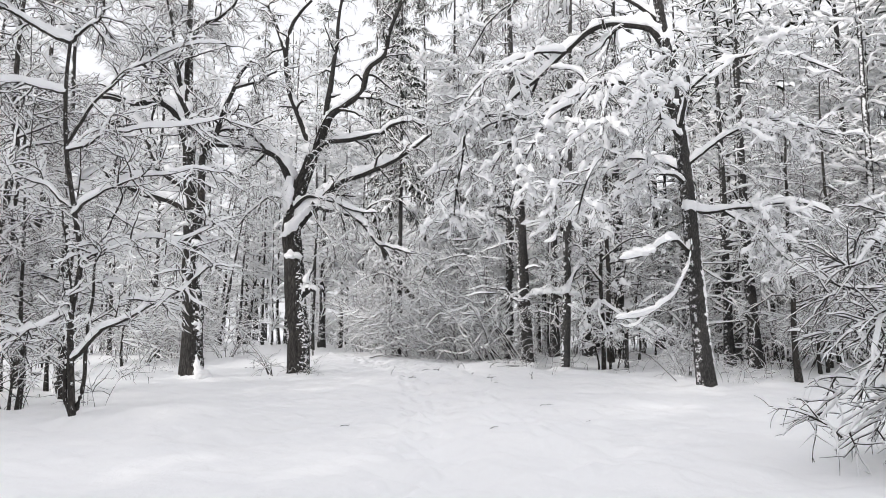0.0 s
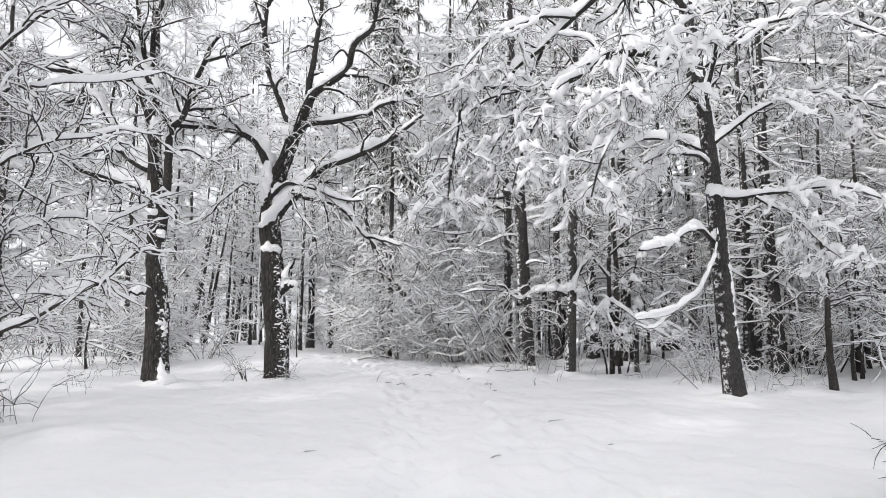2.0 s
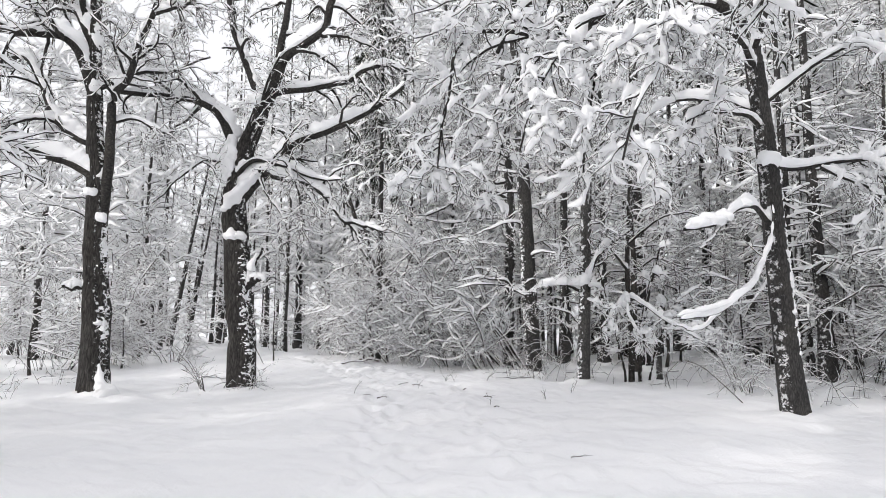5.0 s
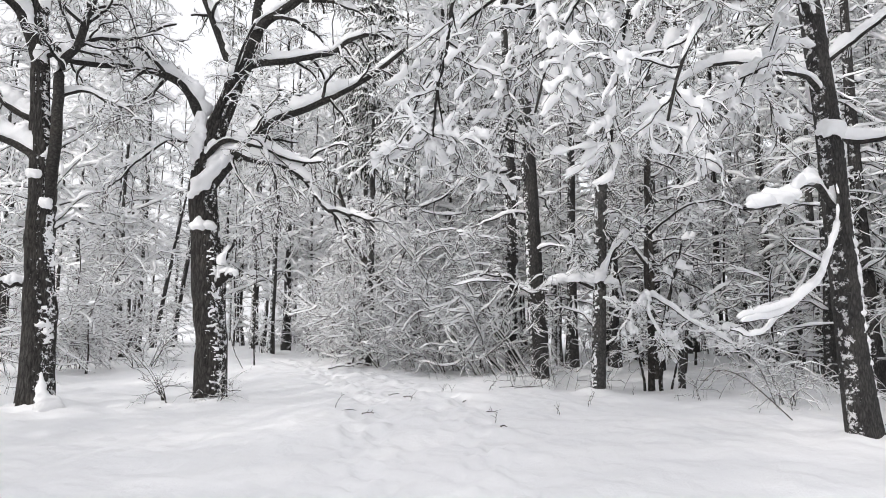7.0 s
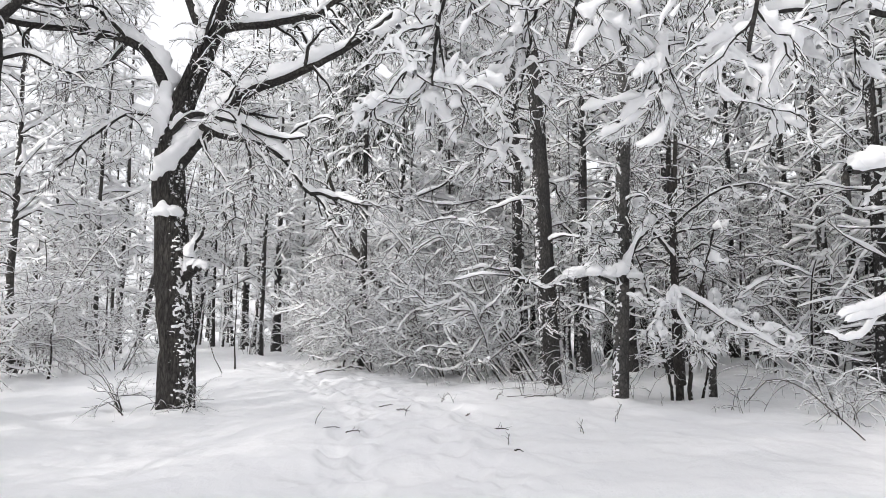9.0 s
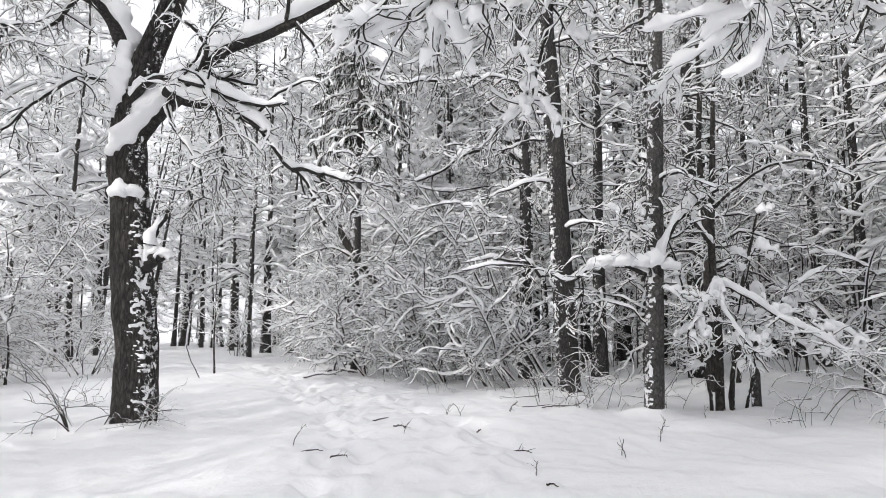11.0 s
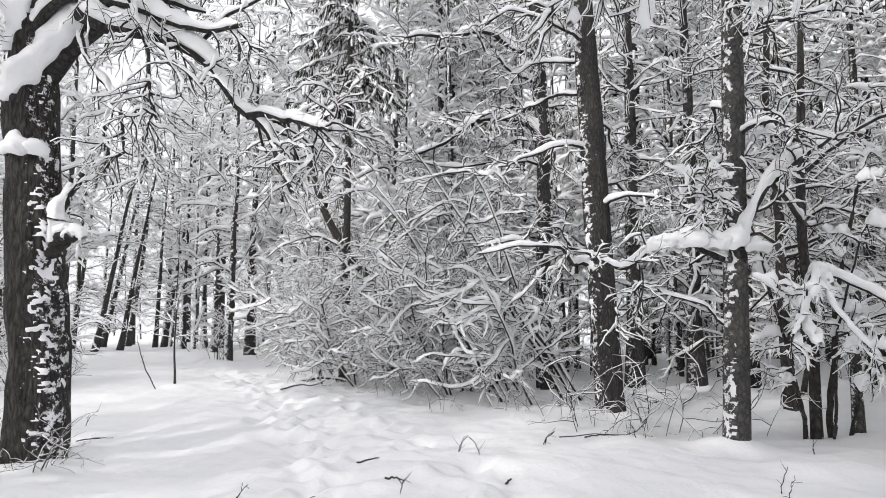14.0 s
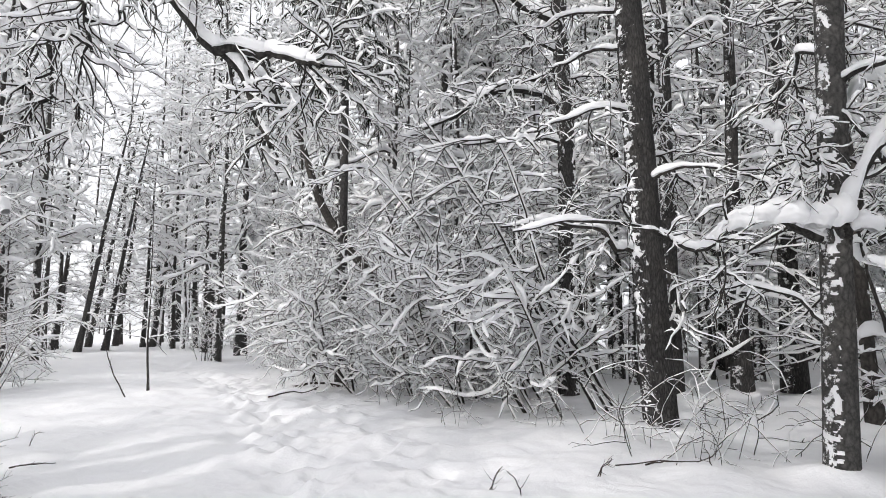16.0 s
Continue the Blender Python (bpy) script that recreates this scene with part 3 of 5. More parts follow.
def young_tree(name, label, seed, height, r, n=(26, 7, 3), reach=(1.2, 2.6), droop=0.35, lean=0.06, heavy=1.0, far=False, rise=(50, 95), side=(0.45, 1.1), joined=False):
    """A slim broad-leaved tree, bare, with snow on every twig."""
    rng = np.random.default_rng(seed)
    tree = thing(name, 0, 0, 0, label, "tree", "young trees")
    P, R = straight(rng, height, r, lean)
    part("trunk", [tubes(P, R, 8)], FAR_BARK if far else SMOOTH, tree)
    b1 = shoots(rng, P, R, n[0], (0.18, 0.98), rise, reach, 0.4, 7, 0.2, droop, 0.4, 0.015, 0.5)
    b2 = shoots(rng, *b1, n[1], (0.15, 1.0), (30, 75), side, 0.5, 3 if far else 5, 0.3, droop * 0.7, 0.35, 0.0105)
    if far:
        mass("branch_mass", [tubes(*b1, 3)], FROSTED_LIT, tree)
        mass("snow_cover", [caps(rng, *b1, 1.7, 0.05 * heavy, 0.14, 1.15, 0.013 * heavy, RIDGE), caps(rng, *b2, 1.6, 0.038 * heavy, 0.09, 1.1, 0.011 * heavy, RIDGE)], SNOW, tree, "fresh snow lying on every branch")
        return tree
    b3 = shoots(rng, *b2, n[2], (0.2, 1.0), (25, 60), (0.2, 0.55), 0.6, 4, 0.45, droop, 0.6, 0.0075)
    if joined:
        mass("branch_mass", [tubes(*b1, 4)], TWIG, tree)
    else:
        branch_parts(b1, 4, TWIG, tree)
    mass("twig_mass", [tubes(*b2, 3), tubes(*b3, 3)], TWIG, tree)
    mass("snow_cover", [caps(rng, *b1, 1.4, 0.028 * heavy, 0.12, 1.05, 0.008 * heavy, MID), caps(rng, *b2, 1.2, 0.016 * heavy, 0.07, 1.05, 0.006 * heavy, FINE, (0.35, 0.75), 0.45, 0.08), caps(rng, *b3, 1.2, 0.010 * heavy, 0.04, 1.0, 0.001 * heavy, RIDGE, (0.35, 0.75), 0.4, 0.1)],
         SNOW, tree, "fresh snow lying on every branch")
    return tree


def shrub(name, label, seed, height, stems, spread=(10, 45), droop=0.55, n=(8, 4), heavy=1.0, thick=(0.009, 0.019)):
    """Many thin stems from one root, bowed by snow."""
    rng = np.random.default_rng(seed)
    bush = thing(name, 0, 0, 0, label, "shrub", "undergrowth shrubs")
    a = rng.uniform(0, 2 * math.pi, stems)
    tilt = np.radians(rng.uniform(*spread, stems))
    D = np.column_stack([np.cos(a) * np.sin(tilt), np.sin(a) * np.sin(tilt), np.cos(tilt)])
    pos = np.column_stack([np.cos(a), np.sin(a), 0 * a]) * rng.uniform(0.05, 0.4, stems)[:, None] - np.array([0, 0, 0.15])
    L = height * rng.uniform(0.55, 1.15, stems)
    pts = [pos]
    for step in range(9):
        bow = droop * (step / 8) ** 1.5
        D = unit(D + rng.normal(size=D.shape) * 0.10 + np.column_stack([np.cos(a), np.sin(a), -1.3 + 0 * a]) * bow / 3)
        pts.append(pts[-1] + D * (L / 9)[:, None])
    P = np.stack(pts, 1)
    R = rng.uniform(*thick, stems)[:, None] * np.linspace(1, 0.3, 10)
    if heavy > 2:
        mass("stem_mass", [tubes(P, R, 3)], SMOOTH, bush)
    else:
        for i in range(stems):
            part("stem", [tubes(P[i:i + 1], R[i:i + 1], 5)], SMOOTH, bush)
    b2 = shoots(rng, P, R, n[0], (0.25, 1.0), (50, 100), (0.6, 1.7), 0.6, 6, 0.26, 0.3, 0.35, 0.009, 0.3)
    b3 = shoots(rng, *b2, n[1], (0.2, 1.0), (30, 70), (0.2, 0.65), 0.6, 4, 0.4, 0.15, 0.35, 0.0065)
    mass("twig_mass", [tubes(*b2, 3), tubes(*b3, 3)], TWIG, bush)
    mass("snow_cover", [caps(rng, P, R, 1.2, 0.022 * heavy, 0.08, 1.0, 0.004 * heavy, MID, (0.45, 0.85), 0.5, 0.15), caps(rng, *b2, 1.2, 0.014 * heavy, 0.06, 1.05, 0.005 * heavy, FINE, (0.35, 0.75), 0.35, 0.06), caps(rng, *b3, 1.2, 0.009 * heavy, 0.04, 1.0, 0.001 * heavy, RIDGE, (0.35, 0.75), 0.35, 0.1)],
         SNOW, bush, "fresh snow on the bowed twigs")
    return bush


def leaner(name, label, seed, stems, length, tilt=(28, 58), heavy=1.0):
    """A hazel pressed over by snow: stems leaning one way, long level branches under thick clumps of snow, fine dark twigs."""
    rng = np.random.default_rng(seed)
    bush = thing(name, 0, 0, 0, label, "tree", "leaning hazels")
    a = math.pi + rng.normal(size=stems) * 0.9
    t = np.radians(rng.uniform(*tilt, stems))
    D = np.column_stack([np.cos(a) * np.sin(t), np.sin(a) * np.sin(t), np.cos(t)])
    at = np.column_stack([rng.normal(size=stems) * 0.22, rng.normal(size=stems) * 0.22, np.full(stems, -0.15)])
    L = length * rng.uniform(0.6, 1.1, stems)
    pts = [at]
    for step in range(13):
        D = unit(D + rng.normal(size=D.shape) * 0.07 - np.array([0, 0, 0.05]) * (step / 12))
        pts.append(pts[-1] + D * (L / 13)[:, None])
    P, R = np.stack(pts, 1), rng.uniform(0.020, 0.042, stems)[:, None] * np.linspace(1, 0.3, 14)
    for i in range(stems):
        stem = part("stem", [tubes(P[i:i + 1], R[i:i + 1], 6)], SMOOTH, bush)
        part("snow_cap", [caps(rng, P[i:i + 1], R[i:i + 1], 1.2, 0.05 * heavy, 0.16, 1.1, 0.02, MID, (0.35, 0.8), 0.5, 0.12)], SNOW, stem)
    b1 = shoots(rng, P, R, 13, (0.2, 1.0), (40, 95), (1.0, 2.4), 0.5, 11, 0.21, 0.12, 0.25, 0.016, 0.35)
    b2 = shoots(rng, *b1, 5, (0.12, 1.0), (30, 75), (0.3, 1.0), 0.6, 7, 0.26, 0.1, 0.3, 0.011)
    b3 = shoots(rng, *b2, 2, (0.2, 1.0), (25, 65), (0.12, 0.4), 0.6, 3, 0.3, 0.1, 0.5, 0.007)
    mass("twig_mass", [tubes(*b1, 4), tubes(*b2, 3), tubes(*b3, 3)], TWIG, bush)
    pick = rng.random(len(b1[0])) < 0.4
    mass("snow_cover", [lumps(rng, b1[0][pick], b1[1][pick], 0.02, 0.10, 0.028), caps(rng, *b1, 1.6, 0.032 * heavy, 0.11, 1.15, 0.007 * heavy, MID, (0.3, 0.7), 0.5, 0.1), caps(rng, *b2, 1.3, 0.017 * heavy, 0.06, 1.05, 0.005 * heavy, FINE, (0.3, 0.7), 0.5, 0.06),
                        caps(rng, *b3, 1.0, 0.010 * heavy, 0.03, 1.0, 0.001, RIDGE, (0.3, 0.7), 0.2, 0.0)], SNOW, bush, "thick clumps of snow along the level branches")
    return bush


BASES = []


def stand(ob, x, y, turn=0.0, size=1.0, r=0.0, sink=0.05, lean=0.0):
    """The first stand of a tree moves it; later ones are copies."""
    m = pose(x, y, ground_height(x, y) - sink, 0, lean) @ pose(0, 0, 0, 0, 0, turn) @ Matrix.Scale(size, 4)
    if r:
        BASES.append((x, y, r))
    if ob.get("stood"):
        return copy_thing(ob, m)
    ob["stood"] = 1
    ob.matrix_basis = m
    return ob


# ---- the two old oaks, the leaning tree and the slim tree by the path ----
hero_tree("oak_tree", (-8.5, 21.7), "old oak with dark furrowed bark and thick snowy limbs",
          ([(0.2, -0.4), (0.2, 0.2), (0.18, 1.8), (0.05, 3.8), (-0.05, 5.2), (-0.2, 7.2), (-0.33, 8.8), (-0.36, 10.6), (-0.41, 12.9), (-0.3, 15.0)], [0.42, 0.36, 0.31, 0.28, 0.22, 0.18, 0.155, 0.13, 0.09, 0.04]),
          [([(0.12, 0, 4.1), (0.27, -0.05, 5.66), (0.31, -0.12, 6.74), (0.37, -0.19, 7.65), (0.67, -0.26, 8.06), (0.95, -0.35, 8.66), (1.14, -0.43, 9.25), (1.36, -0.52, 9.66), (1.6, -0.61, 10.11), (1.93, -0.7, 10.52)], None, 0.14, 0.05),
           ([(1.35, -0.5, 9.67), (1.84, -0.67, 9.74), (2.34, -0.9, 9.77), (2.9, -1.1, 10.1)], None, 0.06, 0.03),
           ([(-0.18, 0, 7.54), (-0.4, -0.1, 8.25), (-0.67, -0.23, 8.83), (-1.09, -0.37, 9.12), (-1.57, -0.52, 9.14), (-1.94, -0.68, 9.04), (-2.47, -0.85, 9.15), (-2.82, -1.02, 9.17), (-3.33, -1.2, 9.27), (-4.2, -1.4, 9.6)], None, 0.15, 0.05),
           ([(0.0, 0, 5.4), (-0.36, -0.1, 5.78), (-0.74, -0.22, 5.94), (-1.3, -0.36, 6.07), (-1.85, -0.51, 6.25), (-2.39, -0.67, 6.53), (-2.77, -0.83, 6.76), (-3.15, -1.0, 7.23), (-3.6, -1.2, 7.5)], None, 0.15, 0.05),
           ([(-0.24, 0, 8.96), (-0.66, 0.09, 9.7), (-1.04, 0.2, 10.19), (-1.62, 0.33, 10.63), (-2.22, 0.46, 11.05), (-2.91, 0.6, 11.47), (-3.6, 0.7, 12.3)], None, 0.13, 0.05),
           ([(-0.09, 0, 6.4), (-0.59, 0.04, 6.59), (-1.12, 0.08, 6.96), (-1.46, 0.13, 7.42), (-1.75, 0.19, 8.05), (-2.12, 0.25, 8.76), (-2.52, 0.31, 8.87), (-3.17, 0.37, 8.65), (-3.85, 0.43, 8.4), (-4.36, 0.5, 8.09)], None, 0.12, 0.04),
           ([(-1.1, 0.1, 6.95), (-1.5, 0.0, 7.15), (-2.0, -0.2, 6.95), (-2.5, -0.4, 6.5)], None, 0.06, 0.03),
           ([(-0.26, 0, 9.29), (-0.6, -0.08, 9.93), (-0.73, -0.18, 10.56), (-0.85, -0.3, 11.6), (-1.1, -0.4, 12.9)], None, 0.11, 0.04),
           ([(-0.44, 0, 11.3), (-0.07, -0.11, 12.03), (0.65, -0.25, 12.27), (0.99, -0.4, 12.5), (1.6, -0.6, 13.3)], None, 0.09, 0.03),
           ([(0.1, 0, 7.0), (0.75, 0.1, 7.15), (1.3, 0.2, 6.85), (1.8, 0.25, 6.8)], None, 0.05, 0.02),
           ([(-0.2, 0, 7.9), (0.5, 0.4, 8.4), (1.3, 0.9, 8.7), (2.1, 1.4, 9.4)], None, 0.08, 0.03),
           ([(0.05, -0.1, 2.75), (-0.25, -0.25, 2.72), (-0.5, -0.35, 2.78)], None, 0.06, 0.05, 0.1),
           ([(-0.4, 0, 11.5), (-1.0, 0.4, 12.6), (-2.0, 0.8, 13.2), (-3.0, 1.2, 13.4)], None, 0.09, 0.03)],
          3, OAK, OAK_LIMB, 0.3, blown=(-0.35, 0.8, 0.1, 9.5, 0.045, -0.04), wild=(4, 9.5, 13.5, 2.6, 0.05), twigs=(12, 5, 3), twig_len=1.2, hang=0.4, crook=0.26,
          drifts=(([(0.8, -0.35, -0.1), (0.66, -0.35, 0.15), (0.52, -0.3, 0.45), (0.43, -0.25, 0.85)], [0.42, 0.28, 0.12, 0.02]),), cushions=((0.27, -0.17, 1.85, 0.15, 0.08), (0.2, -0.12, 4.5, 0.13, 0.16), (-0.08, -0.13, 5.15, 0.17, 0.13), (-0.2, -0.1, 7.9, 0.15, 0.2), (-1.6, 0.55, 6.95, 0.28, 0.24)))
BASES.append((-8.3, 21.7, 0.40))

hero_tree("oak_tree", (-5.03, 23.6), "old forked oak with crooked limbs under heavy snow",
          ([(-0.14, -0.4), (-0.17, 0.17), (-0.2, 1.53), (-0.34, 2.91), (-0.43, 4.04), (-0.52, 5.05), (-0.53, 5.92), (-0.32, 6.73), (-0.09, 7.39), (0.12, 7.99), (0.3, 8.6)], [0.45, 0.39, 0.37, 0.35, 0.33, 0.33, 0.27, 0.25, 0.23, 0.21, 0.15]),
          [([(0.1, 0, 7.9), (0.38, -0.05, 8.5), (0.62, -0.1, 9.1), (0.9, -0.14, 9.6), (1.35, -0.18, 10.0), (1.88, -0.26, 10.5), (2.16, -0.37, 11.29), (2.79, -0.48, 11.75), (3.04, -0.6, 12.67), (3.5, -0.7, 13.8)], None, 0.20, 0.06),
           ([(1.5, -0.2, 10.1), (2.1, -0.3, 10.1), (2.7, -0.5, 9.95), (3.3, -0.7, 9.6)], None, 0.08, 0.03),
           ([(0.5, 0, 8.8), (0.6, 0, 9.54), (0.79, 0.09, 10.78), (0.86, 0.22, 11.94), (0.9, 0.35, 13.12), (1.03, 0.5, 14.34)], None, 0.14, 0.05),
           ([(0.08, 0, 7.8), (0.0, 0, 8.31), (-0.16, 0.04, 8.8), (-0.45, 0.09, 9.57), (-0.78, 0.14, 10.58), (-0.96, 0.2, 11.71), (-0.92, 0.27, 12.86), (-0.56, 0.33, 13.62), (-0.05, 0.4, 14.29)], None, 0.17, 0.05),
           ([(-0.86, 0.14, 11.0), (-1.15, 0.2, 12.3), (-1.62, 0.37, 13.6), (-1.96, 0.6, 14.4)], None, 0.10, 0.04),
           ([(-0.5, 0, 6.2), (-0.58, -0.03, 6.6), (-0.7, -0.07, 7.15), (-0.9, -0.17, 7.66), (-1.2, -0.28, 8.0), (-1.59, -0.39, 8.14), (-2.04, -0.51, 8.2), (-2.47, -0.64, 8.24), (-3.03, -0.77, 8.26), (-3.65, -0.9, 8.3), (-4.2, -1.0, 8.5)], None, 0.18, 0.06),
           ([(-0.5, 0, 5.2), (0.02, -0.07, 5.93), (0.46, -0.16, 6.23), (0.83, -0.27, 6.56), (1.34, -0.38, 6.89), (2.06, -0.49, 7.15), (2.77, -0.61, 7.4), (3.34, -0.74, 7.66), (4.04, -0.87, 8.11), (4.48, -1.0, 8.41)], None, 0.19, 0.045),
           ([(0.2, 0, 8.25), (0.56, -0.03, 8.54), (1.36, -0.07, 8.59), (2.24, -0.11, 8.7), (2.7, -0.15, 8.85), (3.11, -0.2, 9.1), (3.69, -0.25, 9.23), (4.34, -0.3, 9.09)], None, 0.13, 0.04),
           ([(-0.45, -0.2, 6.0), (-0.1, -0.3, 6.35), (0.19, -0.36, 6.44), (0.73, -0.5, 6.28), (1.41, -0.65, 6.03), (2.08, -0.79, 5.78), (2.7, -1.0, 5.71)], None, 0.085, 0.03),
           ([(0.25, -0.36, 6.15), (0.69, -0.4, 5.95), (1.31, -0.48, 5.8), (1.93, -0.58, 5.5), (2.3, -0.69, 5.12), (2.63, -0.81, 4.68), (2.91, -0.93, 4.5), (3.07, -1.06, 4.08), (3.31, -1.2, 3.58)], None, 0.105, 0.03),
           ([(2.75, -0.9, 4.55), (3.28, -1.08, 4.45), (3.59, -1.18, 4.35), (3.81, -1.3, 4.18)], None, 0.055, 0.025),
           ([(0.2, -0.2, 6.0), (0.5, -0.5, 5.4), (1.0, -0.8, 4.7), (1.25, -1.0, 4.0)], None, 0.045, 0.018),
           ([(0.9, -0.4, 6.5), (1.2, -0.8, 5.9), (1.6, -1.1, 5.2), (1.8, -1.3, 4.4)], None, 0.04, 0.015),
           ([(-0.45, -0.15, 6.1), (-0.2, -0.22, 6.82), (0.01, -0.27, 7.82), (0.36, -0.38, 8.81), (0.68, -0.5, 9.43)], None, 0.05, 0.03),
           ([(-0.12, -0.1, 2.84), (0.05, -0.16, 2.95), (0.2, -0.22, 3.02), (0.34, -0.28, 3.05)], None, 0.13, 0.09, 0.1),
           ([(0.1, -0.2, 2.95), (0.16, -0.23, 3.3), (0.26, -0.26, 3.62), (0.36, -0.3, 3.95)], None, 0.06, 0.035, 0.1),
           ([(-0.5, 0, 6.2), (-1.2, -0.4, 6.4), (-1.9, -0.8, 5.7), (-2.4, -1.0, 5.0)], None, 0.06, 0.02)],
          5, OAK, OAK_LIMB, 0.3, blown=(-0.8, 0.85, 0.2, 6.8, 0.05, -0.11), twigs=(10, 4, 3), twig_len=1.1, hang=0.55, crook=0.25,
          cushions=((-0.5, -0.3, 4.28, 0.24, 0.17), (-0.3, -0.28, 4.25, 0.18, 0.13)),
          drifts=(([(-0.82, -0.12, 5.0), (-0.62, -0.26, 5.1), (-0.42, -0.3, 5.35), (-0.15, -0.28, 5.7), (0.12, -0.26, 5.98), (0.45, -0.24, 6.28)], [0.08, 0.2, 0.24, 0.2, 0.16, 0.08]),
                  ([(-0.78, -0.1, 5.7), (-0.74, -0.16, 6.2), (-0.68, -0.14, 6.7), (-0.66, -0.12, 7.2)], [0.12, 0.2, 0.18, 0.1]),
                  ([(0.02, -0.2, 3.0), (0.06, -0.26, 3.3), (0.14, -0.27, 3.55), (0.22, -0.26, 3.8)], [0.08, 0.14, 0.11, 0.03]), ([(0.2, -0.28, 3.05), (0.36, -0.31, 3.12), (0.47, -0.33, 3.02)], [0.09, 0.13, 0.05])))
BASES.append((-5.17, 23.6, 0.45))

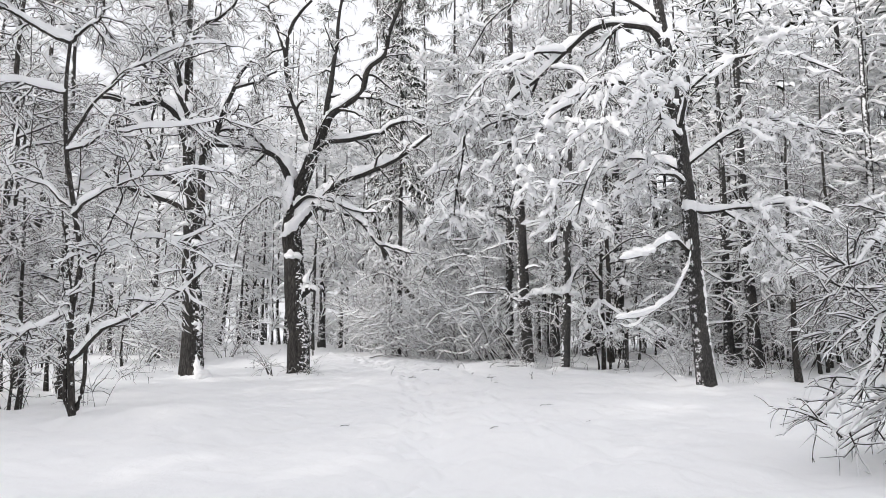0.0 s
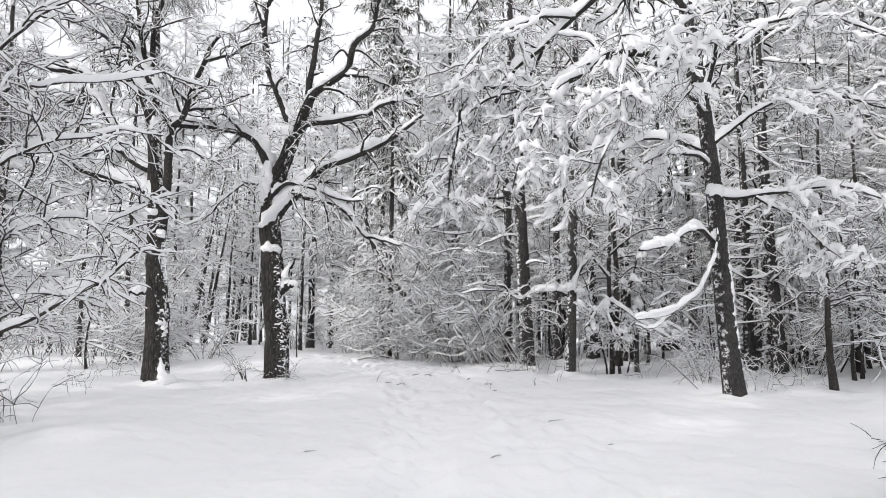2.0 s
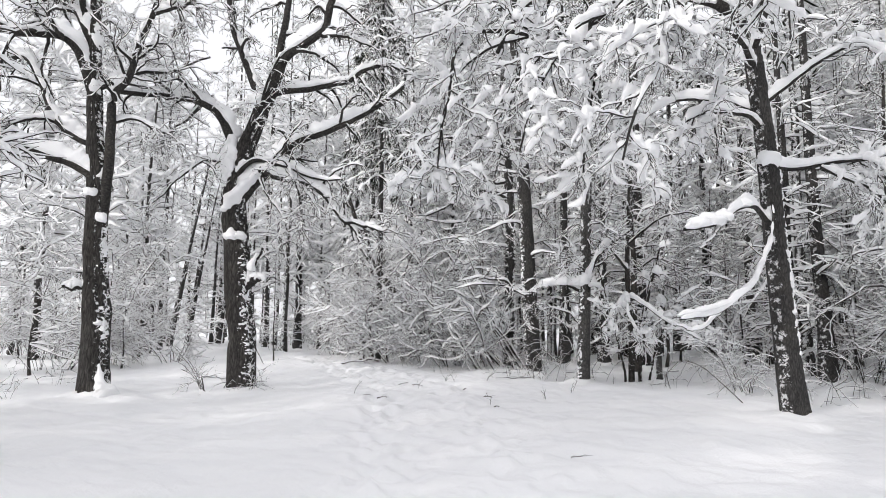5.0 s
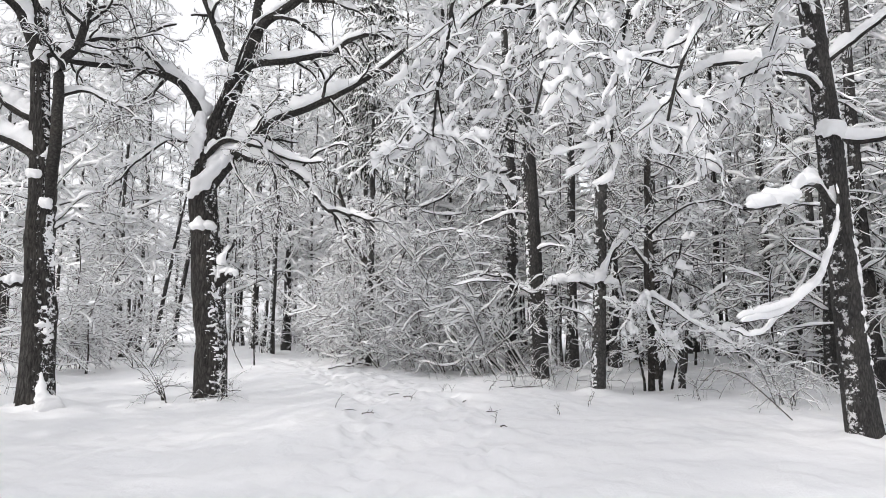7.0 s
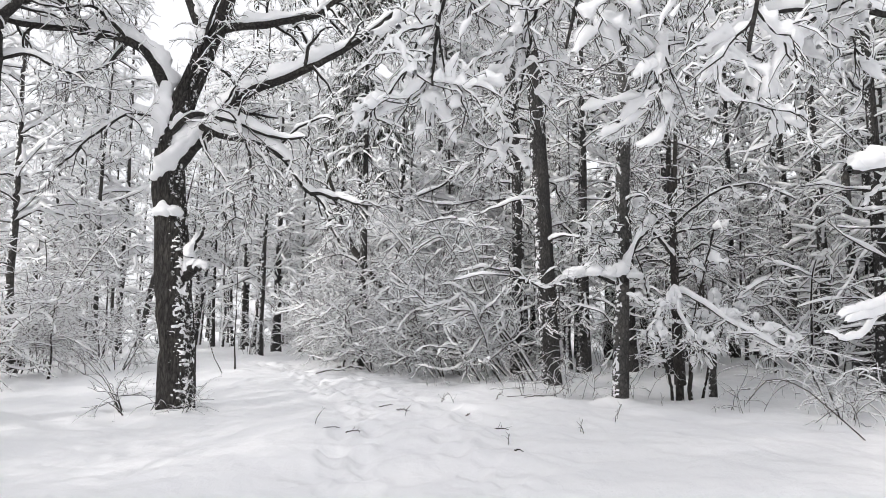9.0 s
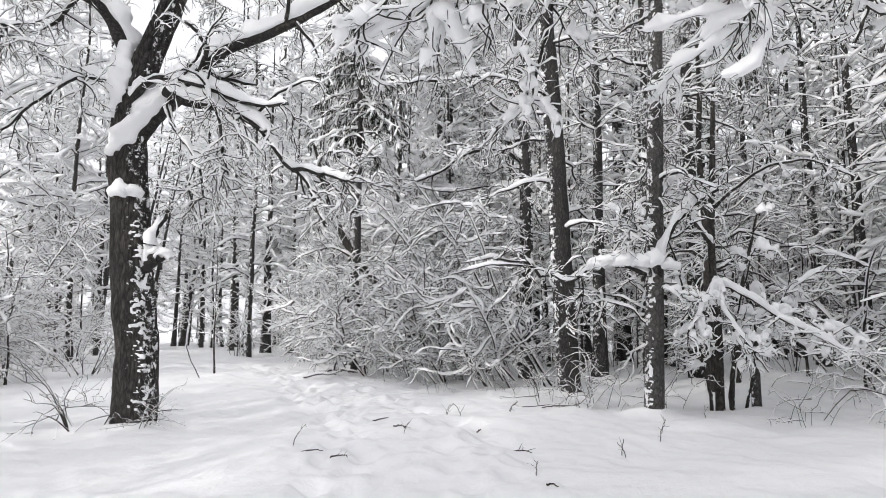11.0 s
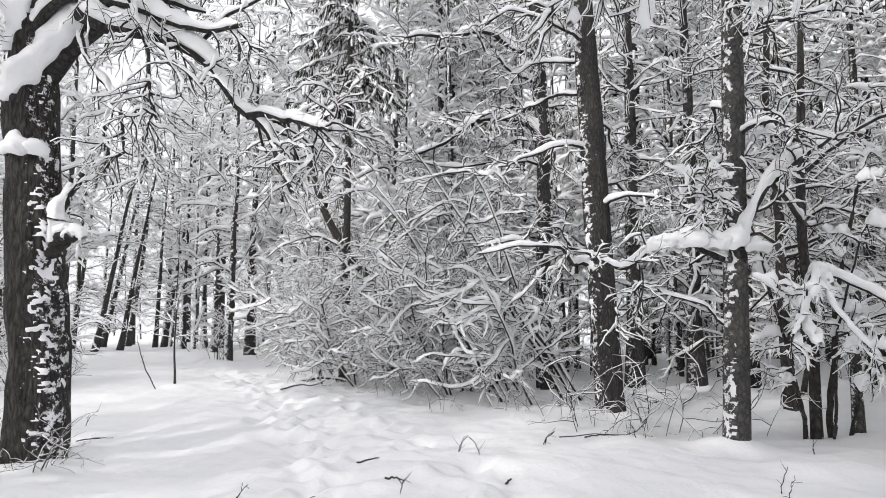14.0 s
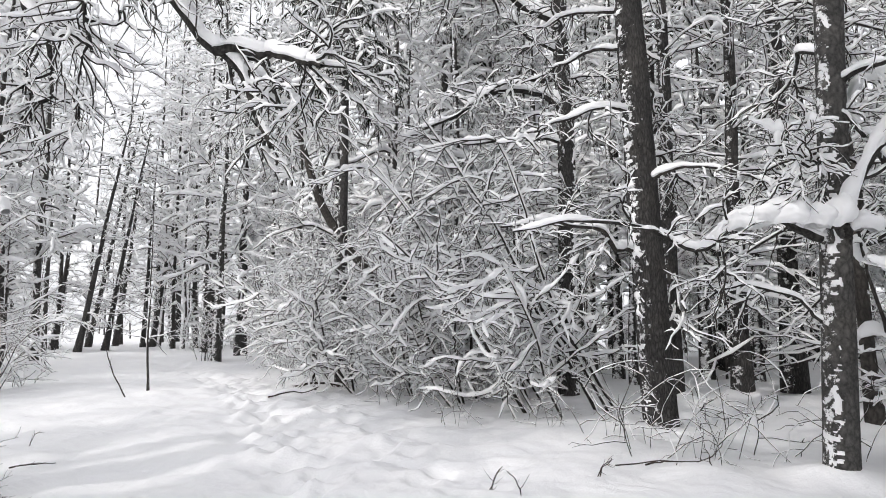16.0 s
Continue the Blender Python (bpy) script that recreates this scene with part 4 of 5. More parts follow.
hero_tree("leaning_tree", (6.85, 17.5), "leaning dark tree with arching snow-laden limbs",
          ([(0.10, -0.4), (0.05, 0.2), (-0.05, 1.43), (-0.11, 2.63), (-0.15, 3.6), (-0.19, 4.71), (-0.26, 5.72), (-0.34, 6.62), (-0.43, 7.65), (-0.52, 8.6), (-0.72, 9.9), (-0.86, 11.0), (-1.0, 13.0)], [0.36, 0.26, 0.215, 0.21, 0.20, 0.195, 0.185, 0.18, 0.17, 0.155, 0.14, 0.12, 0.06]),
          [([(-0.4, 0, 7.35), (-0.64, -0.04, 7.87), (-0.99, -0.09, 8.11), (-1.57, -0.14, 8.31), (-2.21, -0.2, 8.37), (-2.79, -0.26, 8.23), (-3.25, -0.33, 7.82), (-3.89, -0.39, 7.46), (-4.51, -0.46, 7.3), (-5.24, -0.53, 7.38), (-5.85, -0.6, 7.4)], None, 0.14, 0.04),
           ([(-0.66, 0, 9.4), (-0.94, 0.0, 9.8), (-1.39, 0.03, 10.05), (-2.5, 0.07, 10.09), (-3.46, 0.11, 9.39), (-4.27, 0.15, 8.58), (-4.9, 0.2, 8.0), (-5.4, 0.25, 7.2)], None, 0.12, 0.04),
           ([(-0.1, 0, 3.78), (-0.4, -0.29, 3.72), (-0.85, -0.7, 3.88), (-1.38, -1.25, 3.75), (-1.85, -1.75, 3.48), (-2.25, -2.1, 3.32), (-2.78, -2.5, 3.25)], None, 0.06, 0.025, 0.1),
           ([(-0.15, -0.05, 4.47), (-0.34, -0.35, 3.56), (-0.71, -0.7, 2.9), (-1.14, -1.05, 2.4), (-1.71, -1.41, 2.05), (-2.3, -1.85, 1.88), (-2.84, -2.3, 1.85)], None, 0.03, 0.015, 0.1),
           ([(-1.71, -1.41, 2.05), (-2.0, -1.5, 1.8), (-2.4, -1.7, 1.62), (-2.7, -1.8, 1.7)], None, 0.02, 0.01, 0.1), ([(-1.85, -1.75, 3.48), (-2.1, -1.8, 3.2), (-2.4, -2.0, 3.0)], None, 0.018, 0.01, 0.1),
           ([(-0.16, 0, 4.81), (0.34, -0.17, 4.73), (0.71, -0.4, 4.74), (1.17, -0.65, 4.75), (1.83, -0.92, 4.8), (2.28, -1.2, 4.81), (2.9, -1.4, 4.5)], None, 0.06, 0.02, 0.5),
           ([(0.6, -0.4, 4.7), (0.96, -0.77, 4.34), (1.27, -1.0, 4.04), (1.43, -1.25, 3.66), (1.62, -1.52, 3.27), (1.9, -1.8, 3.0)], None, 0.04, 0.018, 0.45),
           ([(-3.25, -0.33, 7.8), (-4.2, -1.2, 7.0), (-4.9, -1.7, 5.8), (-5.3, -2.0, 4.5)], None, 0.05, 0.015, 1.0),
           ([(-5.85, -0.6, 7.4), (-6.3, -0.9, 6.6), (-6.5, -1.1, 5.4), (-6.6, -1.2, 4.4)], None, 0.04, 0.015, 0.9),
           ([(-2.8, -0.26, 8.2), (-3.4, -0.8, 7.2), (-3.8, -1.1, 6.0), (-4.1, -1.3, 4.5)], None, 0.04, 0.015, 0.9),
           ([(-4.27, 0.15, 8.5), (-4.9, 0.9, 7.2), (-5.2, 1.3, 5.9), (-5.4, 1.6, 4.6)], None, 0.04, 0.015, 0.9),
           ([(-4.5, -0.46, 7.3), (-5.6, 0.4, 7.4), (-6.5, 0.9, 6.7), (-7.1, 1.2, 5.5)], None, 0.04, 0.015, 1.0),
           ([(-0.35, 0, 6.8), (-1.3, -1.0, 7.1), (-2.4, -1.8, 6.7), (-3.3, -2.4, 5.6), (-3.9, -2.7, 4.2)], None, 0.06, 0.018, 1.0),
           ([(-0.45, 0, 7.9), (-1.6, 1.0, 8.8), (-3.2, 1.8, 8.6), (-4.6, 2.4, 7.6), (-5.6, 2.8, 6.2)], None, 0.07, 0.02, 1.0),
           ([(-3.46, 0.1, 9.35), (-4.6, -0.6, 9.0), (-5.8, -1.0, 8.2), (-6.6, -1.3, 7.0)], None, 0.05, 0.015, 1.0),
           ([(-0.27, 0, 5.9), (-1.2, 1.2, 6.6), (-2.3, 2.2, 6.4), (-3.3, 3.0, 5.4)], None, 0.06, 0.018, 1.0),
           ([(-0.38, 0, 7.1), (-0.6, -1.4, 7.8), (-1.2, -2.8, 7.6), (-1.9, -4.0, 6.9), (-2.4, -4.9, 5.9)], None, 0.06, 0.018, 0.9),
           ([(-0.27, 0, 6.0), (0.6, -0.8, 6.7), (1.6, -1.4, 6.9), (2.8, -1.8, 6.4)], None, 0.04, 0.02, 0.9),
           ([(-0.46, 0, 7.9), (0.6, -1.0, 8.6), (1.8, -1.6, 8.6), (3.1, -2.0, 8.0)], None, 0.045, 0.02, 0.9),
           ([(-0.25, 0, 5.5), (-1.0, -0.5, 5.7), (-1.9, -0.9, 5.5), (-2.8, -1.1, 4.8), (-3.2, -1.2, 4.0)], None, 0.05, 0.015, 0.8),
           ([(-2.2, -0.2, 8.3), (-2.6, -1.3, 7.9), (-3.0, -2.4, 7.0), (-3.3, -3.0, 5.9)], None, 0.04, 0.015, 1.0),
           ([(-0.75, 0, 10.2), (-2.0, 0.3, 11.2), (-3.6, 0.4, 11.5), (-5.2, 0.4, 10.8), (-6.2, 0.4, 9.4)], None, 0.07, 0.015, 1.0)],
          7, PINE, OAK_LIMB, 0.08, blown=(-0.4, 0.7, 0.2, 9.0, 0.035, 0.02), twigs=(12, 6, 3), twig_len=1.1, hang=0.7, crook=0.28, heavy=1.4, clump=0.4,
          cushions=((-2.5, -2.3, 3.33, 0.17, 0.09), (-2.2, -2.05, 3.42, 0.2, 0.12), (-1.9, -1.8, 3.52, 0.15, 0.1), (-1.2, -1.1, 3.88, 0.13, 0.09), (-0.26, -0.16, 4.9, 0.18, 0.16)),
          drifts=(([(-1.0, -0.95, 2.6), (-1.4, -1.2, 2.3), (-1.8, -1.48, 2.08), (-2.3, -1.85, 1.96), (-2.75, -2.22, 1.9), (-2.9, -2.35, 1.86)], [0.02, 0.05, 0.075, 0.085, 0.075, 0.02]),))
BASES.append((6.92, 17.5, 0.26))

hero_tree("slim_tree", (-6.1, 10.5), "slim dark sapling with long snowy side branches",
          ([(0.13, -0.3), (0.11, 0.1), (0.02, 1.06), (-0.01, 1.8), (0.08, 2.62), (-0.1, 3.57), (-0.29, 4.53), (-0.37, 5.62), (-0.35, 6.43)], [0.07, 0.06, 0.05, 0.045, 0.042, 0.038, 0.034, 0.03, 0.026]),
          [([(-0.35, 6.4), (-0.98, 6.7), (-1.6, 7.0), (-2.3, 7.1)], -0.5, 0.04, 0.015),
           ([(-0.35, 6.4), (0.0, 6.75), (0.21, 7.15), (0.4, 7.8)], 0.2, 0.03, 0.012),
           ([(0.03, 1.0), (0.62, 1.47), (1.24, 1.8), (1.87, 2.16), (2.45, 2.6)], -0.5, 0.04, 0.014),
           ([(0.08, 2.62), (0.62, 3.0), (1.36, 3.05), (2.0, 3.3)], 0.6, 0.03, 0.01),
           ([(-0.01, 1.8), (-0.6, 1.5), (-1.04, 1.42), (-1.7, 1.6)], 0.5, 0.025, 0.01),
           ([(-0.08, 3.5), (-0.7, 4.0), (-1.5, 4.2), (-2.4, 4.4)], 0.6, 0.03, 0.01),
           ([(-0.28, 4.5), (0.4, 4.9), (1.2, 5.0), (2.2, 5.3)], 0.7, 0.03, 0.01),
           ([(-0.36, 5.5), (-1.1, 5.7), (-2.0, 5.6)], -0.6, 0.03, 0.01),
           ([(0.1, 0.1), (-0.12, 0.9), (-0.2, 2.0), (-0.5, 3.4)], 0.3, 0.04, 0.012), ([(0.12, 0.05), (0.22, 0.8), (0.2, 1.7), (0.3, 2.8), (0.6, 3.8)], 0.25, 0.04, 0.012),
           ([(-0.3, 4.6), (0.3, 5.6), (1.1, 6.3), (2.2, 6.6)], 0.5, 0.03, 0.01), ([(-0.1, 3.4), (0.6, 3.9), (1.5, 4.1), (2.6, 4.0)], -0.4, 0.03, 0.01)],
          9, SMOOTH, SMOOTH, 0.03, twigs=(10, 5, 2), twig_len=0.95, crook=0.17, hang=0.15, heavy=1.15)
BASES.append((-6.0, 10.5, 0.12))

hero_tree("pine_tree", (3.35, 26.2), "stout dark-barked trunk standing at the thicket's edge",
          ([(-0.08, -0.4), (-0.08, 0.0), (-0.19, 2.2), (-0.28, 4.4), (-0.38, 6.6), (-0.6, 11.0), (-0.7, 16.0)], [0.32, 0.26, 0.235, 0.225, 0.21, 0.16, 0.06]),
          [([(-0.25, 2.6), (-0.7, 2.75), (-1.2, 2.95), (-1.9, 3.0), (-2.6, 2.85)], -1.3, 0.05, 0.015)],
          13, PINE, TWIG, 0.10, blown=(3.5, 0.7, 0.1, 9.0, 0.025, -0.05), twigs=(7, 4, 2), crook=0.2, hang=0.3, heavy=0.75, wild=(20, 3.2, 14.5, 2.4, 0.35))
BASES.append((3.27, 26.2, 0.28))

hero_tree("pine_tree", (2.5, 31.5), "straight pine with arched snow-laden limbs above the thicket",
          ([(0.55, -0.4), (0.55, 1.77), (0.62, 5.57), (0.55, 7.81), (0.44, 10.12), (0.29000000000000004, 15.0)], [0.25, 0.21, 0.19, 0.17, 0.10]),
          [([(0.6, 6.61), (0.2, 6.9), (-0.45, 7.05), (-1.03, 6.97), (-1.47, 6.74), (-2.05, 6.36), (-2.7, 5.92), (-3.13, 5.62)], -1.4, 0.09, 0.03), ([(0.51, 7.43), (-0.15, 7.35), (-0.67, 7.19), (-1.11, 6.89), (-1.62, 6.44)], -1.0, 0.075, 0.03),
           ([(0.46, 8.8), (-0.43, 9.14), (-1.02, 9.24), (-1.9, 9.0), (-2.49, 8.84), (-3.08, 8.61)], -1.5, 0.08, 0.03), ([(0.52, 8.04), (-0.29, 8.41), (-0.87, 8.71), (-1.24, 9.01)], -0.8, 0.05, 0.02),
           ([(0.55, 5.86), (-0.17, 5.89), (-0.9, 5.78), (-1.91, 5.66), (-3.06, 5.69)], -1.2, 0.045, 0.02)],
          21, PINE, OAK_LIMB, 0.08, blown=(-0.6, 0.7, 0.1, 9.0, 0.03, 0.0), twigs=(9, 4, 2), crook=0.2, hang=0.2, wild=(10, 4.0, 13.0, 2.2, 0.3))
BASES.append((2.5, 31.5, 0.22))

hero_tree("grey_tree", (4.25, 23.5), "straight grey-barked tree with a broken limb and a snow shelf",
          ([(-0.04, -0.4), (-0.02, 0.0), (0.06, 2.0), (0.18, 5.3), (0.35, 10.0), (0.5, 15.0)], [0.24, 0.185, 0.165, 0.15, 0.11, 0.04]),
          [([(0.08, 2.35), (0.14, 2.75), (0.22, 3.05), (0.45, 3.55), (0.8, 3.95), (1.3, 4.1)], -0.5, 0.085, 0.03),
           ([(0.08, 2.55), (-0.28, 2.68), (-0.71, 2.8), (-1.1, 2.75), (-1.61, 2.5), (-2.11, 2.75), (-2.8, 2.75), (-3.5, 2.65)], -0.5, 0.06, 0.012, 0.8),
           ([(0.2, 3.3), (-0.1, 3.45), (-0.5, 3.4), (-0.9, 3.15)], -0.5, 0.025, 0.012),
           ([(0.05, 1.6), (-0.4, 1.95), (-0.9, 2.1), (-1.5, 1.8)], 0.5, 0.025, 0.010)],
          15, HORN, OAK_LIMB, 0.05, blown=(4.0, 0.7, 0.05, 9.0, 0.02, -0.12), twigs=(7, 4, 2), twig_len=0.8, crook=0.2, hang=0.3, heavy=0.75, wild=(20, 4.0, 14.0, 2.2, 0.35),
          cushions=((-1.15, -0.32, 2.72, 0.13, 0.09), (-0.9, -0.3, 2.8, 0.2, 0.12), (-0.62, -0.29, 2.86, 0.22, 0.16), (-0.3, -0.26, 2.8, 0.19, 0.12), (0.02, -0.22, 2.83, 0.22, 0.17), (0.3, -0.15, 2.76, 0.17, 0.11)),
          drifts=(([(0.12, -0.16, 2.9), (0.2, -0.2, 3.15), (0.4, -0.28, 3.56), (0.76, -0.38, 4.0), (1.2, -0.46, 4.2)], [0.13, 0.1, 0.1, 0.09, 0.04]),))
BASES.append((4.23, 23.5, 0.2))

hero_tree("hazel_tree", (5.8, 24.3), "dark many-stemmed hazel with cascades of thick snow",
          ([(0.0, -0.3), (0.0, 0.3), (0.02, 1.6), (-0.04, 3.2), (0.06, 5.0), (0.2, 7.5)], [0.10, 0.085, 0.075, 0.07, 0.06, 0.03]),
          [([(0.3, 0.1, -0.2), (0.36, 0.1, 0.8), (0.5, 0.15, 2.0), (0.9, 0.2, 3.6), (1.3, 0.2, 5.2)], None, 0.06, 0.02, 0.6),
           ([(-0.15, 0, -0.2), (-0.3, -0.1, 0.9), (-0.55, -0.1, 2.0), (-1.0, -0.2, 3.4)], None, 0.04, 0.012, 0.6),
           ([(0.15, -0.1, -0.2), (0.1, -0.3, 1.0), (0.2, -0.5, 2.2), (0.5, -0.8, 3.4)], None, 0.03, 0.01, 0.6),
           ([(0.45, 0.0, -0.2), (0.7, -0.1, 1.0), (1.2, -0.3, 2.1), (1.9, -0.5, 2.7)], None, 0.035, 0.012, 0.6),
           ([(-0.02, 0, 2.2), (-0.3, -0.7, 2.45), (-0.7, -1.3, 2.2), (-1.05, -1.7, 1.85), (-1.3, -1.9, 1.6)], None, 0.04, 0.015, 0.55),
           ([(-0.2, -0.6, 2.45), (0.1, -1.2, 2.2), (0.55, -1.6, 1.75), (1.1, -1.9, 1.45), (1.6, -2.1, 1.2)], None, 0.035, 0.012, 0.55),
           ([(-0.3, -0.7, 2.4), (-0.35, -1.3, 1.9), (-0.2, -1.7, 1.4), (0.1, -1.9, 0.9)], None, 0.03, 0.012, 0.5),
           ([(0.4, 0.1, 1.5), (0.8, -0.7, 1.9), (1.4, -1.3, 1.75), (2.1, -1.7, 1.35)], None, 0.035, 0.012, 0.5),
           ([(-0.02, 0, 3.2), (-0.6, -0.3, 3.9), (-1.3, -0.6, 4.1), (-2.1, -0.9, 3.7)], None, 0.045, 0.015, 0.7),
           ([(0.0, 0, 4.0), (0.7, -0.4, 4.6), (1.5, -0.7, 4.8), (2.3, -0.9, 4.4)], None, 0.04, 0.015, 0.7)],
          23, SMOOTH, SMOOTH, 0.05, twigs=(8, 4, 2), twig_len=0.75, crook=0.25, hang=0.4, heavy=1.3, clump=0.2)

hero_tree("arched_tree", (-0.5, 35.0), "slender tree bowed over in an arch by snow",
          ([(0.9, -0.3), (0.5, 0.7), (-0.15, 1.8), (-1.05, 2.85), (-1.96, 3.9), (-2.65, 5.1), (-3.2, 6.8), (-3.6, 8.1)], [0.18, 0.17, 0.16, 0.145, 0.13, 0.11, 0.08, 0.04]),
          [([(-1.96, 3.9), (-2.6, 4.3), (-3.4, 4.2), (-4.3, 3.6)], -0.8, 0.04, 0.015), ([(-2.65, 5.1), (-2.5, 6.2), (-2.0, 7.3), (-1.4, 8.0)], 0.5, 0.04, 0.015),
           ([(-1.05, 2.85), (-0.8, 3.9), (-0.2, 4.9), (0.7, 5.5)], -0.6, 0.04, 0.015), ([(-3.2, 6.8), (-4.0, 7.3), (-4.9, 7.1), (-5.6, 6.3)], -0.5, 0.035, 0.012)],
          17, SMOOTH, SMOOTH, 0.04, twigs=(10, 5, 2), crook=0.2, hang=0.4)

hero_tree("bowed_sapling", (7.5, 8.1), "bare fine-twigged sapling bowed low over the snow",
          ([(0.1, -0.3), (0.0, 0.5), (-0.2, 1.4), (-0.5, 2.2), (-1.0, 2.8)], [0.07, 0.06, 0.05, 0.04, 0.03]),
          [([(-0.2, 1.4), (-0.9, 1.6), (-1.7, 1.45), (-2.4, 1.0), (-2.9, 0.5)], -0.2, 0.03, 0.01), ([(-0.1, 0.9), (-0.8, 1.1), (-1.7, 0.9), (-2.5, 0.55), (-3.0, 0.3)], -0.6, 0.03, 0.01),
           ([(-0.5, 2.2), (-1.2, 2.2), (-2.0, 1.9), (-2.6, 1.4)], 0.2, 0.03, 0.01), ([(0.0, 0.6), (-0.8, 0.75), (-1.6, 0.6), (-2.5, 0.25)], -1.9, 0.025, 0.01),
           ([(-1.0, 2.8), (-1.6, 2.9), (-2.3, 2.6)], 0.1, 0.025, 0.01), ([(-0.3, 1.7), (-1.0, 1.7), (-1.8, 1.3), (-2.4, 0.75)], -1.5, 0.025, 0.01),
           ([(-0.1, 1.1), (-0.9, 1.05), (-1.7, 0.7), (-2.3, 0.3)], -2.3, 0.025, 0.01), ([(-0.2, 1.3), (-0.9, 1.3), (-1.6, 1.0), (-2.2, 0.7)], -2.0, 0.025, 0.01),
           ([(-0.5, 2.2), (-1.0, 2.7), (-1.7, 2.9), (-2.4, 2.5), (-2.9, 1.9)], -0.6, 0.03, 0.012), ([(-0.3, 1.8), (-0.9, 2.2), (-1.6, 2.3), (-2.3, 1.9), (-2.8, 1.2)], -1.0, 0.03, 0.012), ([(-0.4, 2.0), (-0.8, 2.4), (-1.3, 2.5), (-2.0, 2.1)], -1.8, 0.03, 0.012)],
          19, SMOOTH, SMOOTH, 0.03, twigs=(12, 4, 2), twig_len=1.0, crook=0.10, hang=0.2, heavy=0.55)

# ---- forest ----
TALL = [pine("pine_tree", "tall straight pine with dark scaly bark and snowy dead branches", 30 + k, h, r, PINE, 0.02, dead, 14) for k, (h, r, dead) in enumerate(((17, 0.22, 16), (18, 0.20, 22), (15, 0.17, 26)))]
GREY = pine("grey_tree", "straight grey-barked tree with wind-blown snow on its trunk", 40, 15, 0.17, HORN, 0.015, 24, 12)
SPRUCE = spruce("spruce_tree", "dark spruce with hanging boughs weighed down by snow", 50, 23, 0.15, 100)
FIR = spruce("spruce_tree", "tall dark spruce standing deep in the wood", 51, 25, 0.16, 80, True)
CROWN = pine("pine_tree", "tall pine with a wide dark crown under snow", 45, 23, 0.2, PINE, 0.02, 22, 34, True)
YOUNG = [young_tree("young_tree", "slim bare young tree with snow on every twig", 60 + k, h, r, n) for k, (h, r, n) in enumerate(((7.5, 0.06, (26, 9, 3)), (9.0, 0.075, (30, 9, 3)), (6.0, 0.045, (24, 9, 3)), (11.0, 0.10, (34, 9, 3))))]
SHRUB = [shrub("shrub", "snow-bowed hazel shrub with many thin stems", 70 + k, h, n, s, d, (8, 3), 2.0) for k, (h, n, s, d) in enumerate(((3.8, 9, (5, 26), 0.9), (5.0, 8, (6, 24), 0.8), (3.0, 10, (8, 34), 0.9)))]
INNER = [young_tree("young_tree", "slim bare young tree deep in the wood", 66 + k, h, r, n, (1.2, 2.8), 0.35, 0.06, 1.8, False, (50, 95), (0.45, 1.2), True) for k, (h, r, n) in enumerate(((8.5, 0.07, (28, 7, 2)), (10.5, 0.09, (32, 7, 2)), (6.5, 0.05, (26, 7, 2))))]
HAZEL = [young_tree("hazel_tree", "low hazel with long snow-laden branches hanging over the ground", 86 + k, h, 0.05, (26, 9, 2), (2.0, 3.8), 0.36, 0.12, 2.2, False, (55, 100), (0.6, 1.5)) for k, h in enumerate((4.6, 5.8))]
LEANER = [leaner("hazel_tree", "hazel leaning over the snow with thickly snow-covered level branches", 120 + k, n, h, t, 1.5) for k, (n, h, t) in enumerate(((3, 5.0, (8, 50)), (3, 6.0, (6, 46)), (4, 4.2, (8, 52))))]
FAR = young_tree("far_tree", "distant bare tree white with snow", 81, 15, 0.14, (50, 8, 1), (1.6, 3.2), 0.3, 0.04, 2.6, True)
FROST = young_tree("frosted_tree", "bare tree thickly coated with bright snow", 84, 15, 0.13, (52, 9, 1), (1.5, 3.0), 0.35, 0.04, 3.3, True)
HIGH = young_tree("high_tree", "tall bare tree behind the clearing, white with snow", 83, 22, 0.17, (64, 7, 1), (1.6, 3.4), 0.35, 0.03, 2.4, True)
FARB = shrub("far_shrub", "distant thicket white with snow", 82, 4.2, 10, (10, 50), 0.5, (7, 1), 2.2)

# trunks that can be told apart
stand(TALL[1], 5.0, 30.4, 40, 1.0, 0.2)
stand(GREY, 12.4, 28.2, 0, 1.0, 0.2)
stand(YOUNG[3], 6.6, 26.4, 30, 1.2, 0.15)
stand(TALL[2], 6.5, 30.4, 130, 1.15, 0.2)
stand(TALL[0], 10.8, 23.1, 15, 0.97, 0.24)
stand(TALL[2], 10.2, 23.8, 75, 0.9, 0.16)
for x, y, k, s in ((1.3, 43.1, 0, 1.1), (1.9, 46, 2, 1.1), (9.5, 38, 0, 1.05), (18.5, 30, 0, 1.1), (14.9, 36.2, 1, 1.1), (13.2, 31, 1, 1.0), (16.5, 26.5, 2, 1.1),
                   (-9.3, 50, 2, 1.1),
                   (7.6, 43, 1, 1.0), (12, 45, 2, 1.2), (6.3, 50, 0, 1.0), (17, 44, 1, 1.1), (21, 38, 2, 1.1), (24, 46, 0, 1.1), (-2.0, 55, 1, 1.1), (2.5, 58, 0, 1.0), (-6, 60, 2, 1.0)):
    stand(TALL[k], x, y, 47 * k + 31 * x, s, 0.2)
